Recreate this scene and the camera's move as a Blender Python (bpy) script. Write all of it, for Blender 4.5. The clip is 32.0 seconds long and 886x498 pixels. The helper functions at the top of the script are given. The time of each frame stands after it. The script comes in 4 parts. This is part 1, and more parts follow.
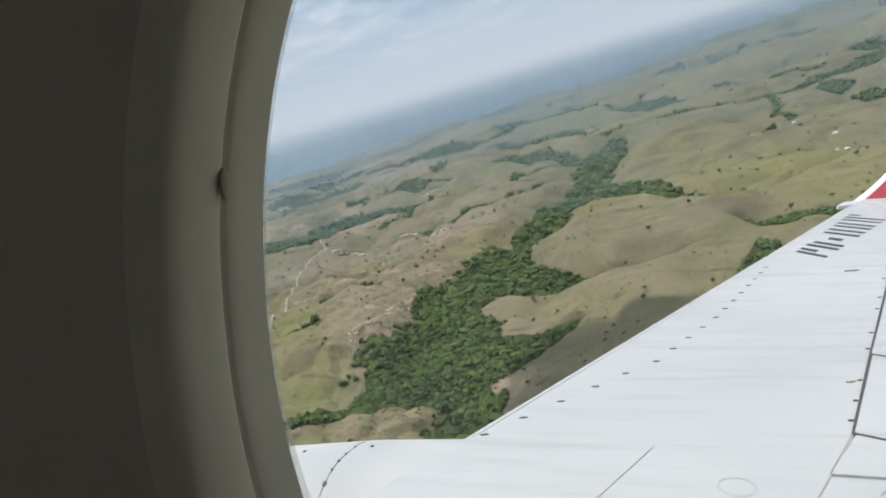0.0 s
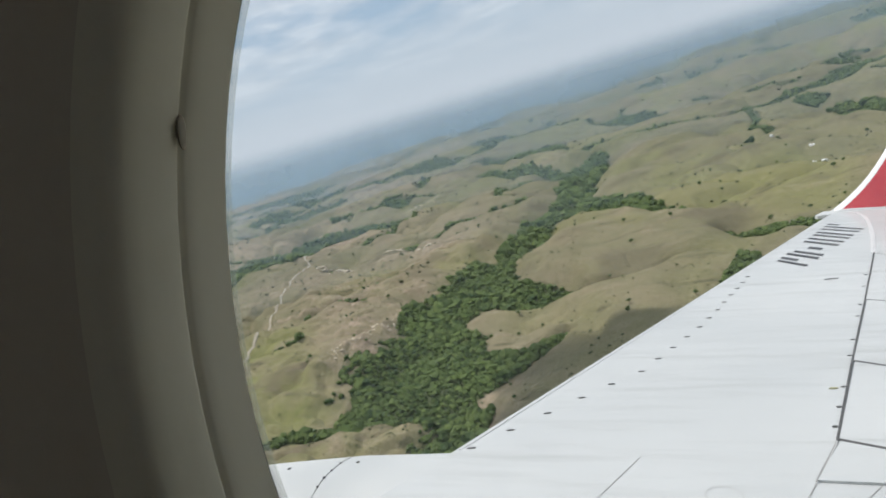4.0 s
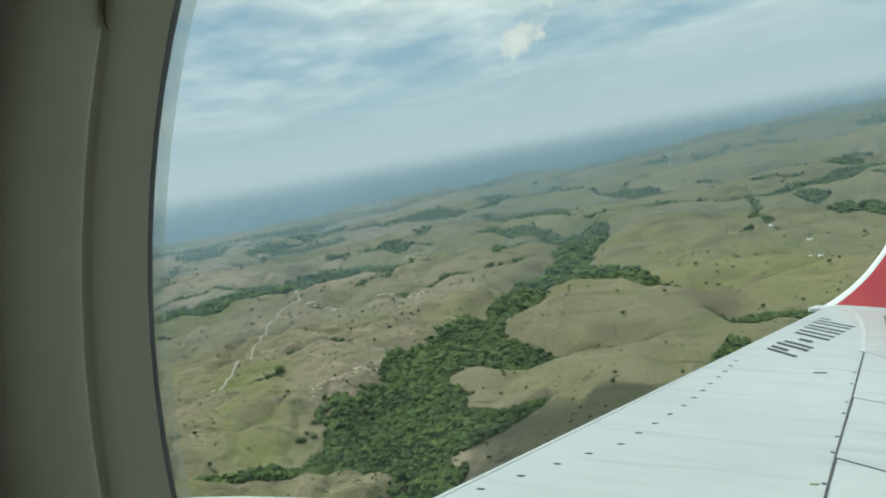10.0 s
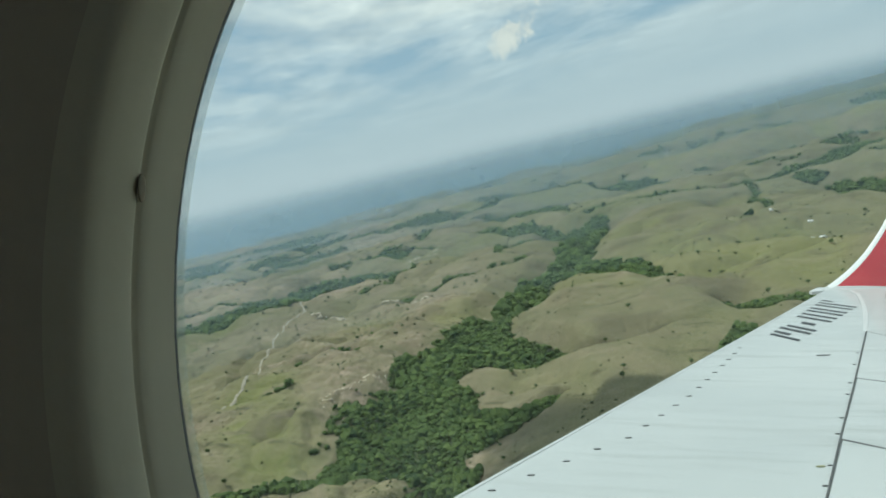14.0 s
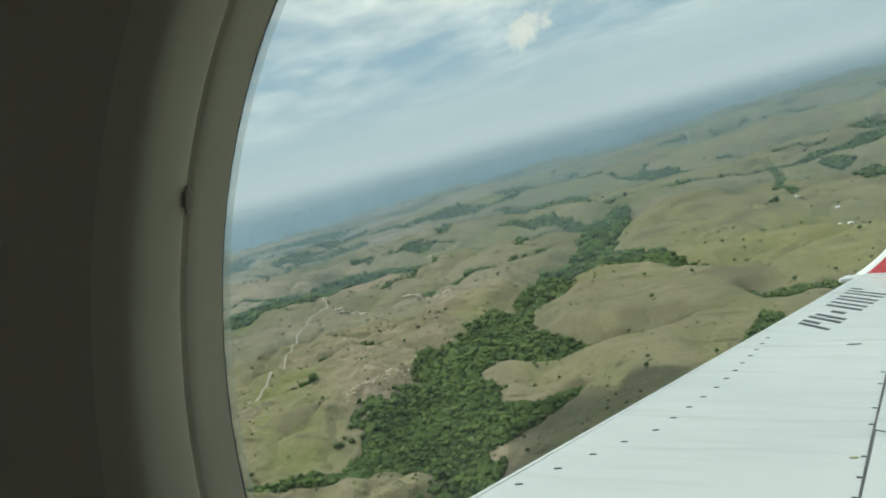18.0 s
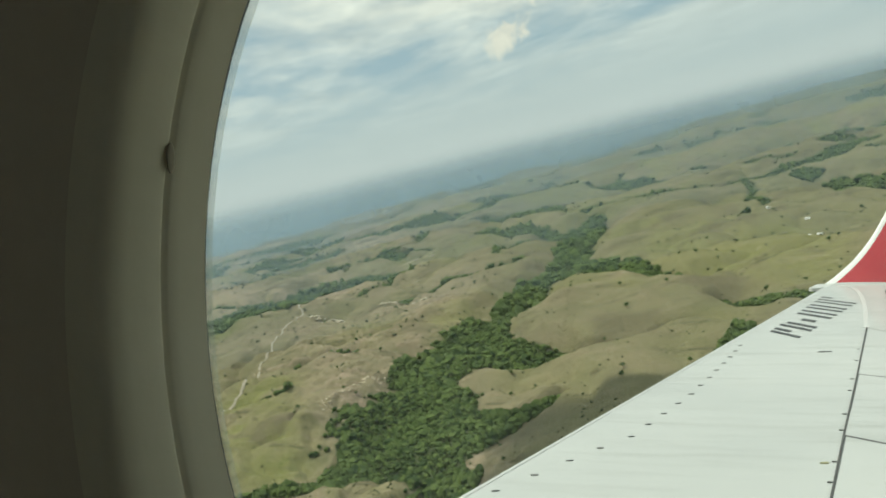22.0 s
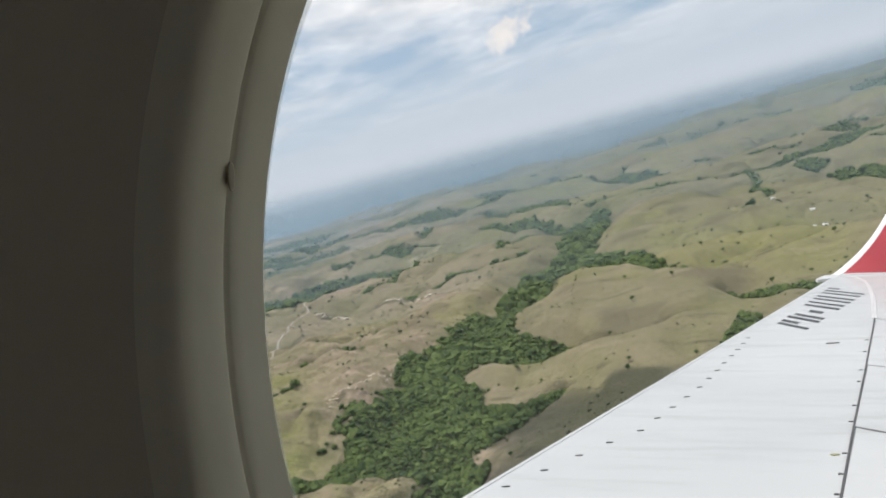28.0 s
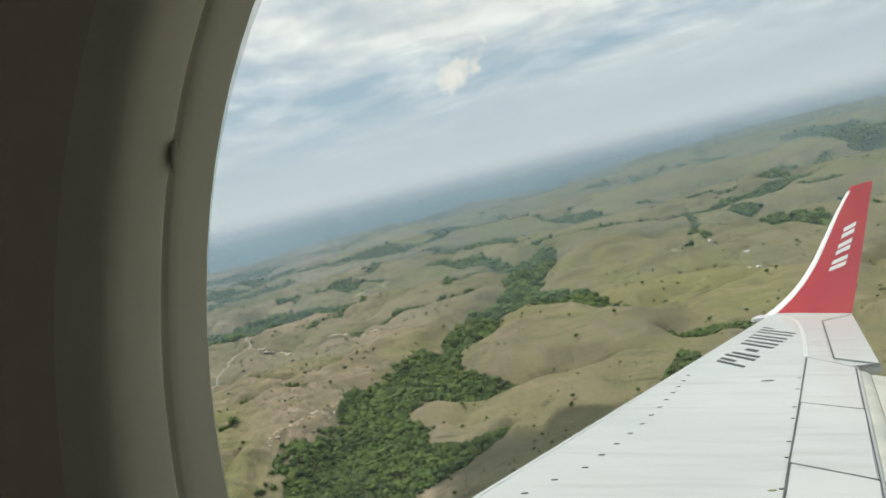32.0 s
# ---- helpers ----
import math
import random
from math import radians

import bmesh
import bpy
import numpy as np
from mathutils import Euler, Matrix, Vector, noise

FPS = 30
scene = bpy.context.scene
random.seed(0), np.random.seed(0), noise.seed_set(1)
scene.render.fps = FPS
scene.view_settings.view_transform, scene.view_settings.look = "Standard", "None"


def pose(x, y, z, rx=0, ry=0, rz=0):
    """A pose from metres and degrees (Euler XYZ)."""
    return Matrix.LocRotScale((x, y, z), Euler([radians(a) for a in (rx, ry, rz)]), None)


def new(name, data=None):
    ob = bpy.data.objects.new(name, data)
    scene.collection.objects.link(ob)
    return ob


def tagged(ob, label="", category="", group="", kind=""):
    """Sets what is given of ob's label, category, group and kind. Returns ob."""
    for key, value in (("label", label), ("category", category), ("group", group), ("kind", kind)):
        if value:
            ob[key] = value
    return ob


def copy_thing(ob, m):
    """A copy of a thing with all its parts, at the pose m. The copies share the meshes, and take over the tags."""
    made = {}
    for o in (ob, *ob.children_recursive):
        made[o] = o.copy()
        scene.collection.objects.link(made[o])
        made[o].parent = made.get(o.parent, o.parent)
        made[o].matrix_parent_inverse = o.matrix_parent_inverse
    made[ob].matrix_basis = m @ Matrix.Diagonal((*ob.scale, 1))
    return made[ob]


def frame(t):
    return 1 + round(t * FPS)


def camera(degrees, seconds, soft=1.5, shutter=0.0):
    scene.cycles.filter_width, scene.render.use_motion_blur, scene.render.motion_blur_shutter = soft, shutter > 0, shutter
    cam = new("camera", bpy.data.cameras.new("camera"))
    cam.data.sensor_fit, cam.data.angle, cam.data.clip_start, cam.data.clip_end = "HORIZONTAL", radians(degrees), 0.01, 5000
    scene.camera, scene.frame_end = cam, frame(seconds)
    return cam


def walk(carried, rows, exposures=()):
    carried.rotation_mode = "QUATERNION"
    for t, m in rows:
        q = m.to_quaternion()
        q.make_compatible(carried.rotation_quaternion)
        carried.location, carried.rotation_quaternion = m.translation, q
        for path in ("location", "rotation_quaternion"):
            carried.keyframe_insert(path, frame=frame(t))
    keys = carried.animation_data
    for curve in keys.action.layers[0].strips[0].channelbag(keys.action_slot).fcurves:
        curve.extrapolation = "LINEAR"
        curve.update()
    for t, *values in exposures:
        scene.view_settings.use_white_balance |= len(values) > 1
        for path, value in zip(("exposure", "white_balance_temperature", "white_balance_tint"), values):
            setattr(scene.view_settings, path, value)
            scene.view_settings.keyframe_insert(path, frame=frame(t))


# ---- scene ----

# ---------------------------------------------------------------- camera
cam = camera(67.06, 32.0, soft=1.75)
# path begin
PATH = [
    (0, pose(0.011, 0.018, 250.028, 77.46, 16.03, -75.21)),
    (0.5, pose(0.012, 0.018, 250.028, 77.39, 16.11, -75.02)),
    (1, pose(0.013, 0.020, 250.028, 77.41, 16.30, -74.30)),
    (1.5, pose(0.014, 0.022, 250.025, 77.91, 16.56, -74.23)),
    (2, pose(0.015, 0.025, 250.022, 77.78, 16.20, -74.76)),
    (2.5, pose(0.015, 0.025, 250.019, 79.34, 16.54, -75.25)),
    (4.5, pose(0.018, 0.022, 250.007, 77.90, 16.09, -77.40)),
    (5, pose(0.019, 0.026, 250.004, 78.60, 14.61, -78.59)),
    (5.5, pose(0.053, 0.054, 249.995, 81.76, 9.58, -77.03)),
    (5.7, pose(0.071, 0.066, 249.990, 81.50, 7.80, -77.47)),
    (5.9, pose(0.089, 0.075, 249.985, 80.36, 7.01, -79.93)),
    (6, pose(0.098, 0.079, 249.982, 80.12, 6.17, -81.11)),
    (6.2, pose(0.108, 0.084, 249.978, 77.56, 2.31, -82.46)),
    (6.4, pose(0.118, 0.090, 249.974, 76.98, 0.36, -82.49)),
    (6.6, pose(0.124, 0.095, 249.971, 73.70, -3.10, -86.22)),
    (6.8, pose(0.126, 0.095, 249.968, 70.49, -2.40, -84.03)),
    (7, pose(0.128, 0.096, 249.965, 73.75, -0.37, -80.45)),
    (7.5, pose(0.119, 0.090, 249.965, 78.02, 1.63, -80.64)),
    (8, pose(0.110, 0.080, 249.965, 79.98, 3.59, -79.98)),
    (8.5, pose(0.101, 0.073, 249.965, 80.44, 5.40, -78.39)),
    (9, pose(0.082, 0.059, 249.966, 81.31, 6.70, -78.78)),
    (9.5, pose(0.062, 0.044, 249.972, 82.52, 8.53, -77.06)),
    (10, pose(0.042, 0.027, 249.979, 82.82, 9.71, -76.02)),
    (10.5, pose(0.023, 0.009, 249.985, 83.17, 10.22, -76.45)),
    (11, pose(0.012, -0.002, 249.989, 83.58, 10.66, -77.48)),
    (11.5, pose(0.008, -0.002, 249.993, 82.90, 10.90, -76.37)),
    (12, pose(0.004, -0.004, 249.996, 82.70, 11.47, -76.20)),
    (12.5, pose(0.000, -0.008, 249.999, 83.19, 11.83, -76.75)),
    (13, pose(-0.004, -0.012, 250.002, 83.20, 12.03, -76.55)),
    (13.5, pose(-0.008, -0.016, 250.005, 83.65, 12.62, -76.88)),
    (14, pose(-0.012, -0.015, 250.008, 83.04, 13.10, -76.32)),
    (14.5, pose(-0.011, -0.014, 250.009, 83.09, 13.21, -75.71)),
    (15, pose(-0.010, -0.013, 250.010, 83.13, 13.14, -75.53)),
    (15.5, pose(-0.009, -0.010, 250.010, 83.05, 12.95, -75.34)),
    (17.5, pose(-0.005, -0.006, 250.012, 82.71, 14.03, -74.93)),
    (18, pose(-0.005, -0.003, 250.014, 82.88, 14.30, -74.62)),
    (18.5, pose(0.001, 0.004, 250.011, 82.75, 14.36, -74.67)),
    (19, pose(0.006, 0.009, 250.009, 82.80, 14.05, -74.84)),
    (19.5, pose(0.011, 0.012, 250.006, 82.78, 13.75, -75.42)),
    (20, pose(0.016, 0.014, 250.003, 82.88, 13.00, -76.95)),
    (20.5, pose(0.012, 0.010, 250.003, 83.01, 13.14, -77.02)),
    (21, pose(0.007, 0.011, 250.003, 83.11, 13.47, -76.82)),
    (21.5, pose(0.003, 0.008, 250.003, 83.14, 13.55, -77.00)),
    (22, pose(-0.001, 0.007, 250.002, 83.08, 13.67, -76.57)),
    (22.5, pose(-0.005, 0.007, 250.004, 83.21, 13.77, -76.78)),
    (23, pose(-0.009, 0.007, 250.006, 83.28, 14.20, -76.24)),
    (23.5, pose(-0.012, 0.004, 250.007, 83.14, 13.89, -76.68)),
    (24, pose(-0.016, 0.003, 250.008, 83.02, 14.63, -76.48)),
    (24.5, pose(-0.015, 0.006, 250.009, 83.16, 14.60, -76.65)),
    (25, pose(-0.013, 0.010, 250.009, 82.90, 14.50, -76.02)),
    (25.5, pose(-0.012, 0.012, 250.010, 82.97, 14.47, -75.61)),
    (27.5, pose(-0.007, 0.018, 250.011, 82.86, 14.63, -75.56)),
    (28, pose(-0.006, 0.020, 250.011, 82.81, 14.53, -76.30)),
    (28.5, pose(-0.005, 0.022, 250.011, 82.99, 14.43, -76.02)),
    (29, pose(-0.003, 0.022, 250.011, 83.64, 14.66, -76.01)),
    (29.5, pose(-0.002, 0.026, 250.010, 83.68, 13.84, -76.65)),
    (30, pose(-0.000, 0.029, 250.008, 83.78, 14.00, -75.75)),
    (30.5, pose(0.001, 0.033, 250.006, 83.79, 13.54, -76.37)),
    (31, pose(0.003, 0.036, 250.005, 83.77, 13.11, -77.51)),
    (31.5, pose(0.005, 0.032, 250.002, 84.47, 13.33, -78.80)),
    (32, pose(0.006, 0.031, 249.999, 84.81, 13.01, -80.77)),
]
# path end
EXPOSURES = [(0, 0.06, 6400, 12), (2.5, 0.06, 6400, 12), (5, -0.02, 6500, 6), (6, -0.08, 6450, -6), (9, -0.10, 6230, -10), (11, -0.14, 6150, -8), (15.5, -0.14, 6200, -8),
             (18, -0.10, 6450, -8), (21, -0.08, 6900, -7), (23.5, 0.0, 7350, -6), (25, 0.05, 7050, 4), (26, 0.12, 6650, 12), (28, 0.12, 6600, 13), (30.5, 0.24, 6600, 14), (32, 0.02, 6800, 4)]
walk(cam, PATH, EXPOSURES)

# ---------------------------------------------------------------- sky and sun
SUN = Vector((0.06, 0.42, 0.90)).normalized()
sun = new("sun", bpy.data.lights.new("sun", "SUN"))
sun.data.energy, sun.data.angle, sun.data.color = 3.2, radians(0.6), (1.0, 0.95, 0.88)
sun.matrix_world = SUN.to_track_quat("Z", "Y").to_matrix().to_4x4()


def link(nt, a, b):
    nt.links.new(a, b)


def node(nt, kind, **values):
    n = nt.nodes.new(kind)
    for k, v in values.items():
        n.inputs[k].default_value = v
    return n


def maths(nt, op, a, b=None, clamp=False):
    n = nt.nodes.new("ShaderNodeMath")
    n.operation, n.use_clamp = op, clamp
    for i, v in enumerate((a, b)):
        if v is None:
            continue
        if isinstance(v, (int, float)):
            n.inputs[i].default_value = v
        else:
            nt.links.new(v, n.inputs[i])
    return n.outputs[0]


def ramp(nt, fac, lo, hi, a=0.0, b=1.0):
    n = nt.nodes.new("ShaderNodeMapRange")
    n.inputs[1].default_value, n.inputs[2].default_value = lo, hi
    n.inputs[3].default_value, n.inputs[4].default_value = a, b
    nt.links.new(fac, n.inputs[0])
    return n.outputs[0]


def mix(nt, fac, a, b):
    n = nt.nodes.new("ShaderNodeMix")
    n.data_type = "RGBA"
    for sock, v in ((n.inputs[0], fac), (n.inputs[6], a), (n.inputs[7], b)):
        if isinstance(v, (int, float)):
            sock.default_value = v
        elif isinstance(v, tuple):
            sock.default_value = (*v, 1) if len(v) == 3 else v
        else:
            nt.links.new(v, sock)
    return n.outputs[2]


def noise_tex(nt, vec, scale, detail=4.0, rough=0.55, distort=0.0):
    n = node(nt, "ShaderNodeTexNoise", Scale=scale, Detail=detail, Roughness=rough, Distortion=distort)
    nt.links.new(vec, n.inputs["Vector"])
    return n.outputs["Fac"]


PUFF = (0.981, 0.092, 0.165)


def build_world():
    world = bpy.data.worlds.new("sky")
    scene.world = world
    world.use_nodes = True
    nt = world.node_tree
    nt.nodes.clear()
    out = nt.nodes.new("ShaderNodeOutputWorld")
    bg = nt.nodes.new("ShaderNodeBackground")
    sky = nt.nodes.new("ShaderNodeTexSky")
    sky.sky_type, sky.sun_disc = "NISHITA", False
    sky.sun_elevation = math.asin(SUN.z)
    sky.sun_rotation = math.atan2(SUN.x, SUN.y)
    sky.altitude, sky.dust_density = 300, 2.0
    tc = nt.nodes.new("ShaderNodeTexCoord")
    sep = nt.nodes.new("ShaderNodeSeparateXYZ")
    link(nt, tc.outputs["Generated"], sep.inputs[0])
    z = sep.outputs[2]
    skyc = nt.nodes.new("ShaderNodeVectorMath")
    skyc.operation = "SCALE"
    skyc.inputs[3].default_value = 0.085
    link(nt, sky.outputs[0], skyc.inputs[0])
    # cloud sheet seen in perspective
    zz = maths(nt, "ADD", maths(nt, "MAXIMUM", z, 0.0), 0.09)
    div = nt.nodes.new("ShaderNodeCombineXYZ")
    link(nt, maths(nt, "DIVIDE", sep.outputs[0], zz), div.inputs[0])
    link(nt, maths(nt, "DIVIDE", sep.outputs[1], zz), div.inputs[1])
    n1 = noise_tex(nt, div.outputs[0], 0.55, 7.0, 0.6, 0.35)
    n2 = noise_tex(nt, div.outputs[0], 2.6, 5.0, 0.6, 0.2)
    cover = maths(nt, "ADD", maths(nt, "MULTIPLY", n1, 0.78), maths(nt, "MULTIPLY", n2, 0.22))
    cov = ramp(nt, cover, 0.40, 0.57)
    cov = maths(nt, "MULTIPLY", cov, ramp(nt, z, 0.05, 0.19, 0.12, 1.0))
    shade = ramp(nt, n2, 0.35, 0.7, 0.74, 0.98)
    cloudc = nt.nodes.new("ShaderNodeCombineXYZ")
    link(nt, maths(nt, "MULTIPLY", shade, 0.96), cloudc.inputs[0])
    link(nt, maths(nt, "MULTIPLY", shade, 0.99), cloudc.inputs[1])
    link(nt, shade, cloudc.inputs[2])
    blue = mix(nt, 0.7, skyc.outputs[0], (0.41, 0.56, 0.71))
    c = mix(nt, maths(nt, "MULTIPLY", cov, 0.9), blue, cloudc.outputs[0])
    # one small bright cumulus in front of the sheet, leaning aft
    wisp = noise_tex(nt, tc.outputs["Generated"], 26.0, 6.0, 0.62, 0.6)
    off = nt.nodes.new("ShaderNodeVectorMath")
    off.operation = "SUBTRACT"
    off.inputs[1].default_value = PUFF
    link(nt, tc.outputs["Generated"], off.inputs[0])
    s2 = nt.nodes.new("ShaderNodeSeparateXYZ")
    link(nt, off.outputs[0], s2.inputs[0])
    u = maths(nt, "SUBTRACT", maths(nt, "MULTIPLY", s2.outputs[2], 12.0), maths(nt, "MULTIPLY", s2.outputs[1], 21.0))
    w = maths(nt, "ADD", maths(nt, "MULTIPLY", s2.outputs[2], 36.0), maths(nt, "MULTIPLY", s2.outputs[1], 20.0))
    d2 = maths(nt, "ADD", maths(nt, "MULTIPLY", u, u), maths(nt, "MULTIPLY", w, w))
    blob = maths(nt, "ADD", maths(nt, "SUBTRACT", 0.9, d2), maths(nt, "MULTIPLY", maths(nt, "SUBTRACT", wisp, 0.5), 5.5))
    puff = maths(nt, "MULTIPLY", ramp(nt, blob, 0.0, 0.9), maths(nt, "MULTIPLY", ramp(nt, sep.outputs[0], 0.5, 0.6), ramp(nt, d2, 2.0, 3.2, 1.0, 0.0)))
    c = mix(nt, maths(nt, "MULTIPLY", puff, 0.8), c, mix(nt, ramp(nt, wisp, 0.4, 0.65), (0.72, 0.71, 0.70), (0.90, 0.87, 0.82)))
    # pale haze towards the horizon, sea below it
    c = mix(nt, ramp(nt, z, 0.004, 0.15, 1.0, 0.0), c, (0.585, 0.655, 0.72))
    c = mix(nt, ramp(nt, z, -0.006, 0.022, 1.0, 0.0), c, (0.41, 0.50, 0.58))
    c = mix(nt, ramp(nt, z, -0.030, -0.004, 1.0, 0.0), c, (0.235, 0.335, 0.425))
    c = mix(nt, ramp(nt, z, -0.35, -0.06, 1.0, 0.0), c, (0.10, 0.11, 0.08))
    link(nt, c, bg.inputs[0])
    link(nt, bg.outputs[0], out.inputs[0])


build_world()

# ---------------------------------------------------------------- materials


def material(name, rough=0.6, metal=0.0, coat=0.0):
    m = bpy.data.materials.new(name)
    m.use_nodes = True
    nt = m.node_tree
    b = nt.nodes["Principled BSDF"]
    b.inputs["Roughness"].default_value, b.inputs["Metallic"].default_value = rough, metal
    b.inputs["Coat Weight"].default_value = coat
    return m, nt, b


def coords(nt):
    return nt.nodes.new("ShaderNodeTexCoord").outputs["Object"]


def bump(nt, b, height, strength, dist):
    n = node(nt, "ShaderNodeBump", Strength=strength, Distance=dist)
    link(nt, height, n.inputs["Height"])
    link(nt, n.outputs[0], b.inputs["Normal"])


def simple(name, a, c, rough=0.5, scale=8.0, metal=0.0, coat=0.0, bumpy=0.0, dist=0.002):
    m, nt, b = material(name, rough, metal, coat)
    v = coords(nt)
    n = noise_tex(nt, v, scale, 5.0, 0.6)
    link(nt, mix(nt, ramp(nt, n, 0.35, 0.65), a, c), b.inputs["Base Color"])
    if bumpy:
        bump(nt, b, noise_tex(nt, v, scale * 9, 3.0), bumpy, dist)
    return m


def wing_paint():
    m, nt, b = material("wing_paint", 0.42, 0.0, 0.15)
    v = coords(nt)
    big = noise_tex(nt, v, 0.6, 4.0)
    mp = node(nt, "ShaderNodeMapping", Scale=(1.0, 0.09, 1.0))
    mp.inputs["Rotation"].default_value = (0, 0, radians(-12))
    link(nt, v, mp.inputs["Vector"])
    streak = noise_tex(nt, mp.outputs[0], 7.0, 5.0, 0.65)
    fine = noise_tex(nt, v, 40.0, 4.0)
    c = mix(nt, ramp(nt, big, 0.3, 0.7), (0.47, 0.49, 0.495), (0.555, 0.57, 0.57))
    c = mix(nt, ramp(nt, streak, 0.50, 0.76, 0.0, 0.6), c, (0.36, 0.37, 0.365))
    c = mix(nt, ramp(nt, fine, 0.55, 0.8, 0.0, 0.25), c, (0.42, 0.42, 0.41))
    link(nt, c, b.inputs["Base Color"])
    link(nt, ramp(nt, streak, 0.3, 0.8, 0.36, 0.55), b.inputs["Roughness"])
    bump(nt, b, big, 0.05, 0.02)
    return m


def terrain_mat():
    m, nt, b = material("dry_grassland", 0.95)
    b.inputs["Specular IOR Level"].default_value = 0.1
    v = coords(nt)
    att = nt.nodes.new("ShaderNodeAttribute")
    att.attribute_name = "cover"
    sep = nt.nodes.new("ShaderNodeSeparateColor")
    link(nt, att.outputs["Color"], sep.inputs[0])
    wood, soil, lush = sep.outputs[0], sep.outputs[1], sep.outputs[2]
    n1 = noise_tex(nt, v, 0.0035, 5.0, 0.6, 0.4)
    n2 = noise_tex(nt, v, 0.016, 6.0, 0.65, 0.3)
    n3 = noise_tex(nt, v, 0.11, 5.0, 0.7)
    n4 = noise_tex(nt, v, 0.55, 3.0, 0.7)
    straw = mix(nt, ramp(nt, n2, 0.35, 0.65), (0.190, 0.176, 0.098), (0.232, 0.208, 0.120))
    green = mix(nt, ramp(nt, n3, 0.35, 0.65), (0.132, 0.140, 0.070), (0.172, 0.172, 0.090))
    earth = mix(nt, ramp(nt, n3, 0.35, 0.65), (0.300, 0.226, 0.168), (0.415, 0.326, 0.252))
    c = mix(nt, ramp(nt, n1, 0.40, 0.62, 0.0, 0.7), straw, green)
    c = mix(nt, maths(nt, "MULTIPLY", ramp(nt, n2, 0.46, 0.66), 0.32), c, earth)
    c = mix(nt, maths(nt, "MULTIPLY", soil, ramp(nt, n3, 0.3, 0.6, 0.35, 1.0)), c, earth)
    meadow = mix(nt, ramp(nt, n3, 0.35, 0.65), (0.172, 0.202, 0.052), (0.235, 0.245, 0.076))
    c = mix(nt, maths(nt, "MULTIPLY", lush, ramp(nt, n2, 0.35, 0.6, 0.5, 1.0)), c, meadow)
    # ledges of pale rock and bare earth in broken lines
    mp = node(nt, "ShaderNodeMapping", Scale=(0.055, 0.011, 0.05))
    mp.inputs["Rotation"].default_value = (0, 0, radians(22))
    link(nt, v, mp.inputs["Vector"])
    ledge = noise_tex(nt, mp.outputs[0], 1.0, 6.0, 0.7, 0.6)
    c = mix(nt, maths(nt, "MULTIPLY", ramp(nt, ledge, 0.57, 0.68), maths(nt, "ADD", maths(nt, "MULTIPLY", soil, 0.6), 0.3)), c, (0.43, 0.365, 0.27))
    # dark streaks painted in for scrub lines and for shadow below the ledges
    c = mix(nt, ramp(nt, ledge, 0.445, 0.35, 0.0, 0.78), c, (0.085, 0.085, 0.048))
    c = mix(nt, ramp(nt, noise_tex(nt, v, 0.0062, 4.0, 0.6, 0.5), 0.54, 0.66, 0.0, 0.65), c, (0.105, 0.092, 0.060))
    n5 = noise_tex(nt, v, 1.7, 3.0, 0.7)
    grain = maths(nt, "ADD", maths(nt, "MULTIPLY", n4, 0.6), maths(nt, "MULTIPLY", n5, 0.4))
    c = mix(nt, ramp(nt, grain, 0.42, 0.60, 0.0, 0.50), c, (0.115, 0.100, 0.060))
    c = mix(nt, ramp(nt, grain, 0.50, 0.38, 0.0, 0.45), c, (0.37, 0.315, 0.225))
    # tufts of dark scrub
    spot = maths(nt, "MULTIPLY", ramp(nt, n4, 0.54, 0.66), ramp(nt, n2, 0.38, 0.58))
    c = mix(nt, maths(nt, "MULTIPLY", spot, 0.75), c, (0.075, 0.085, 0.035))
    c = mix(nt, wood, c, (0.045, 0.065, 0.025))
    link(nt, c, b.inputs["Base Color"])
    bump(nt, b, maths(nt, "ADD", n3, maths(nt, "MULTIPLY", n4, 0.4)), 0.6, 5.0)
    return m


def leaf_mat(name, a, c, d):
    m, nt, b = material(name, 0.8)
    b.inputs["Specular IOR Level"].default_value = 0.15
    g = nt.nodes.new("ShaderNodeNewGeometry")
    v = coords(nt)
    col = mix(nt, g.outputs["Random Per Island"], a, c)
    col = mix(nt, ramp(nt, noise_tex(nt, v, 0.02, 3.0), 0.42, 0.62, 0.0, 0.7), col, d)
    n = noise_tex(nt, v, 1.3, 4.0, 0.7)
    col = mix(nt, ramp(nt, n, 0.4, 0.7, 0.0, 0.45), col, (0.02, 0.032, 0.012))
    link(nt, col, b.inputs["Base Color"])
    bump(nt, b, n, 0.9, 1.2)
    return m


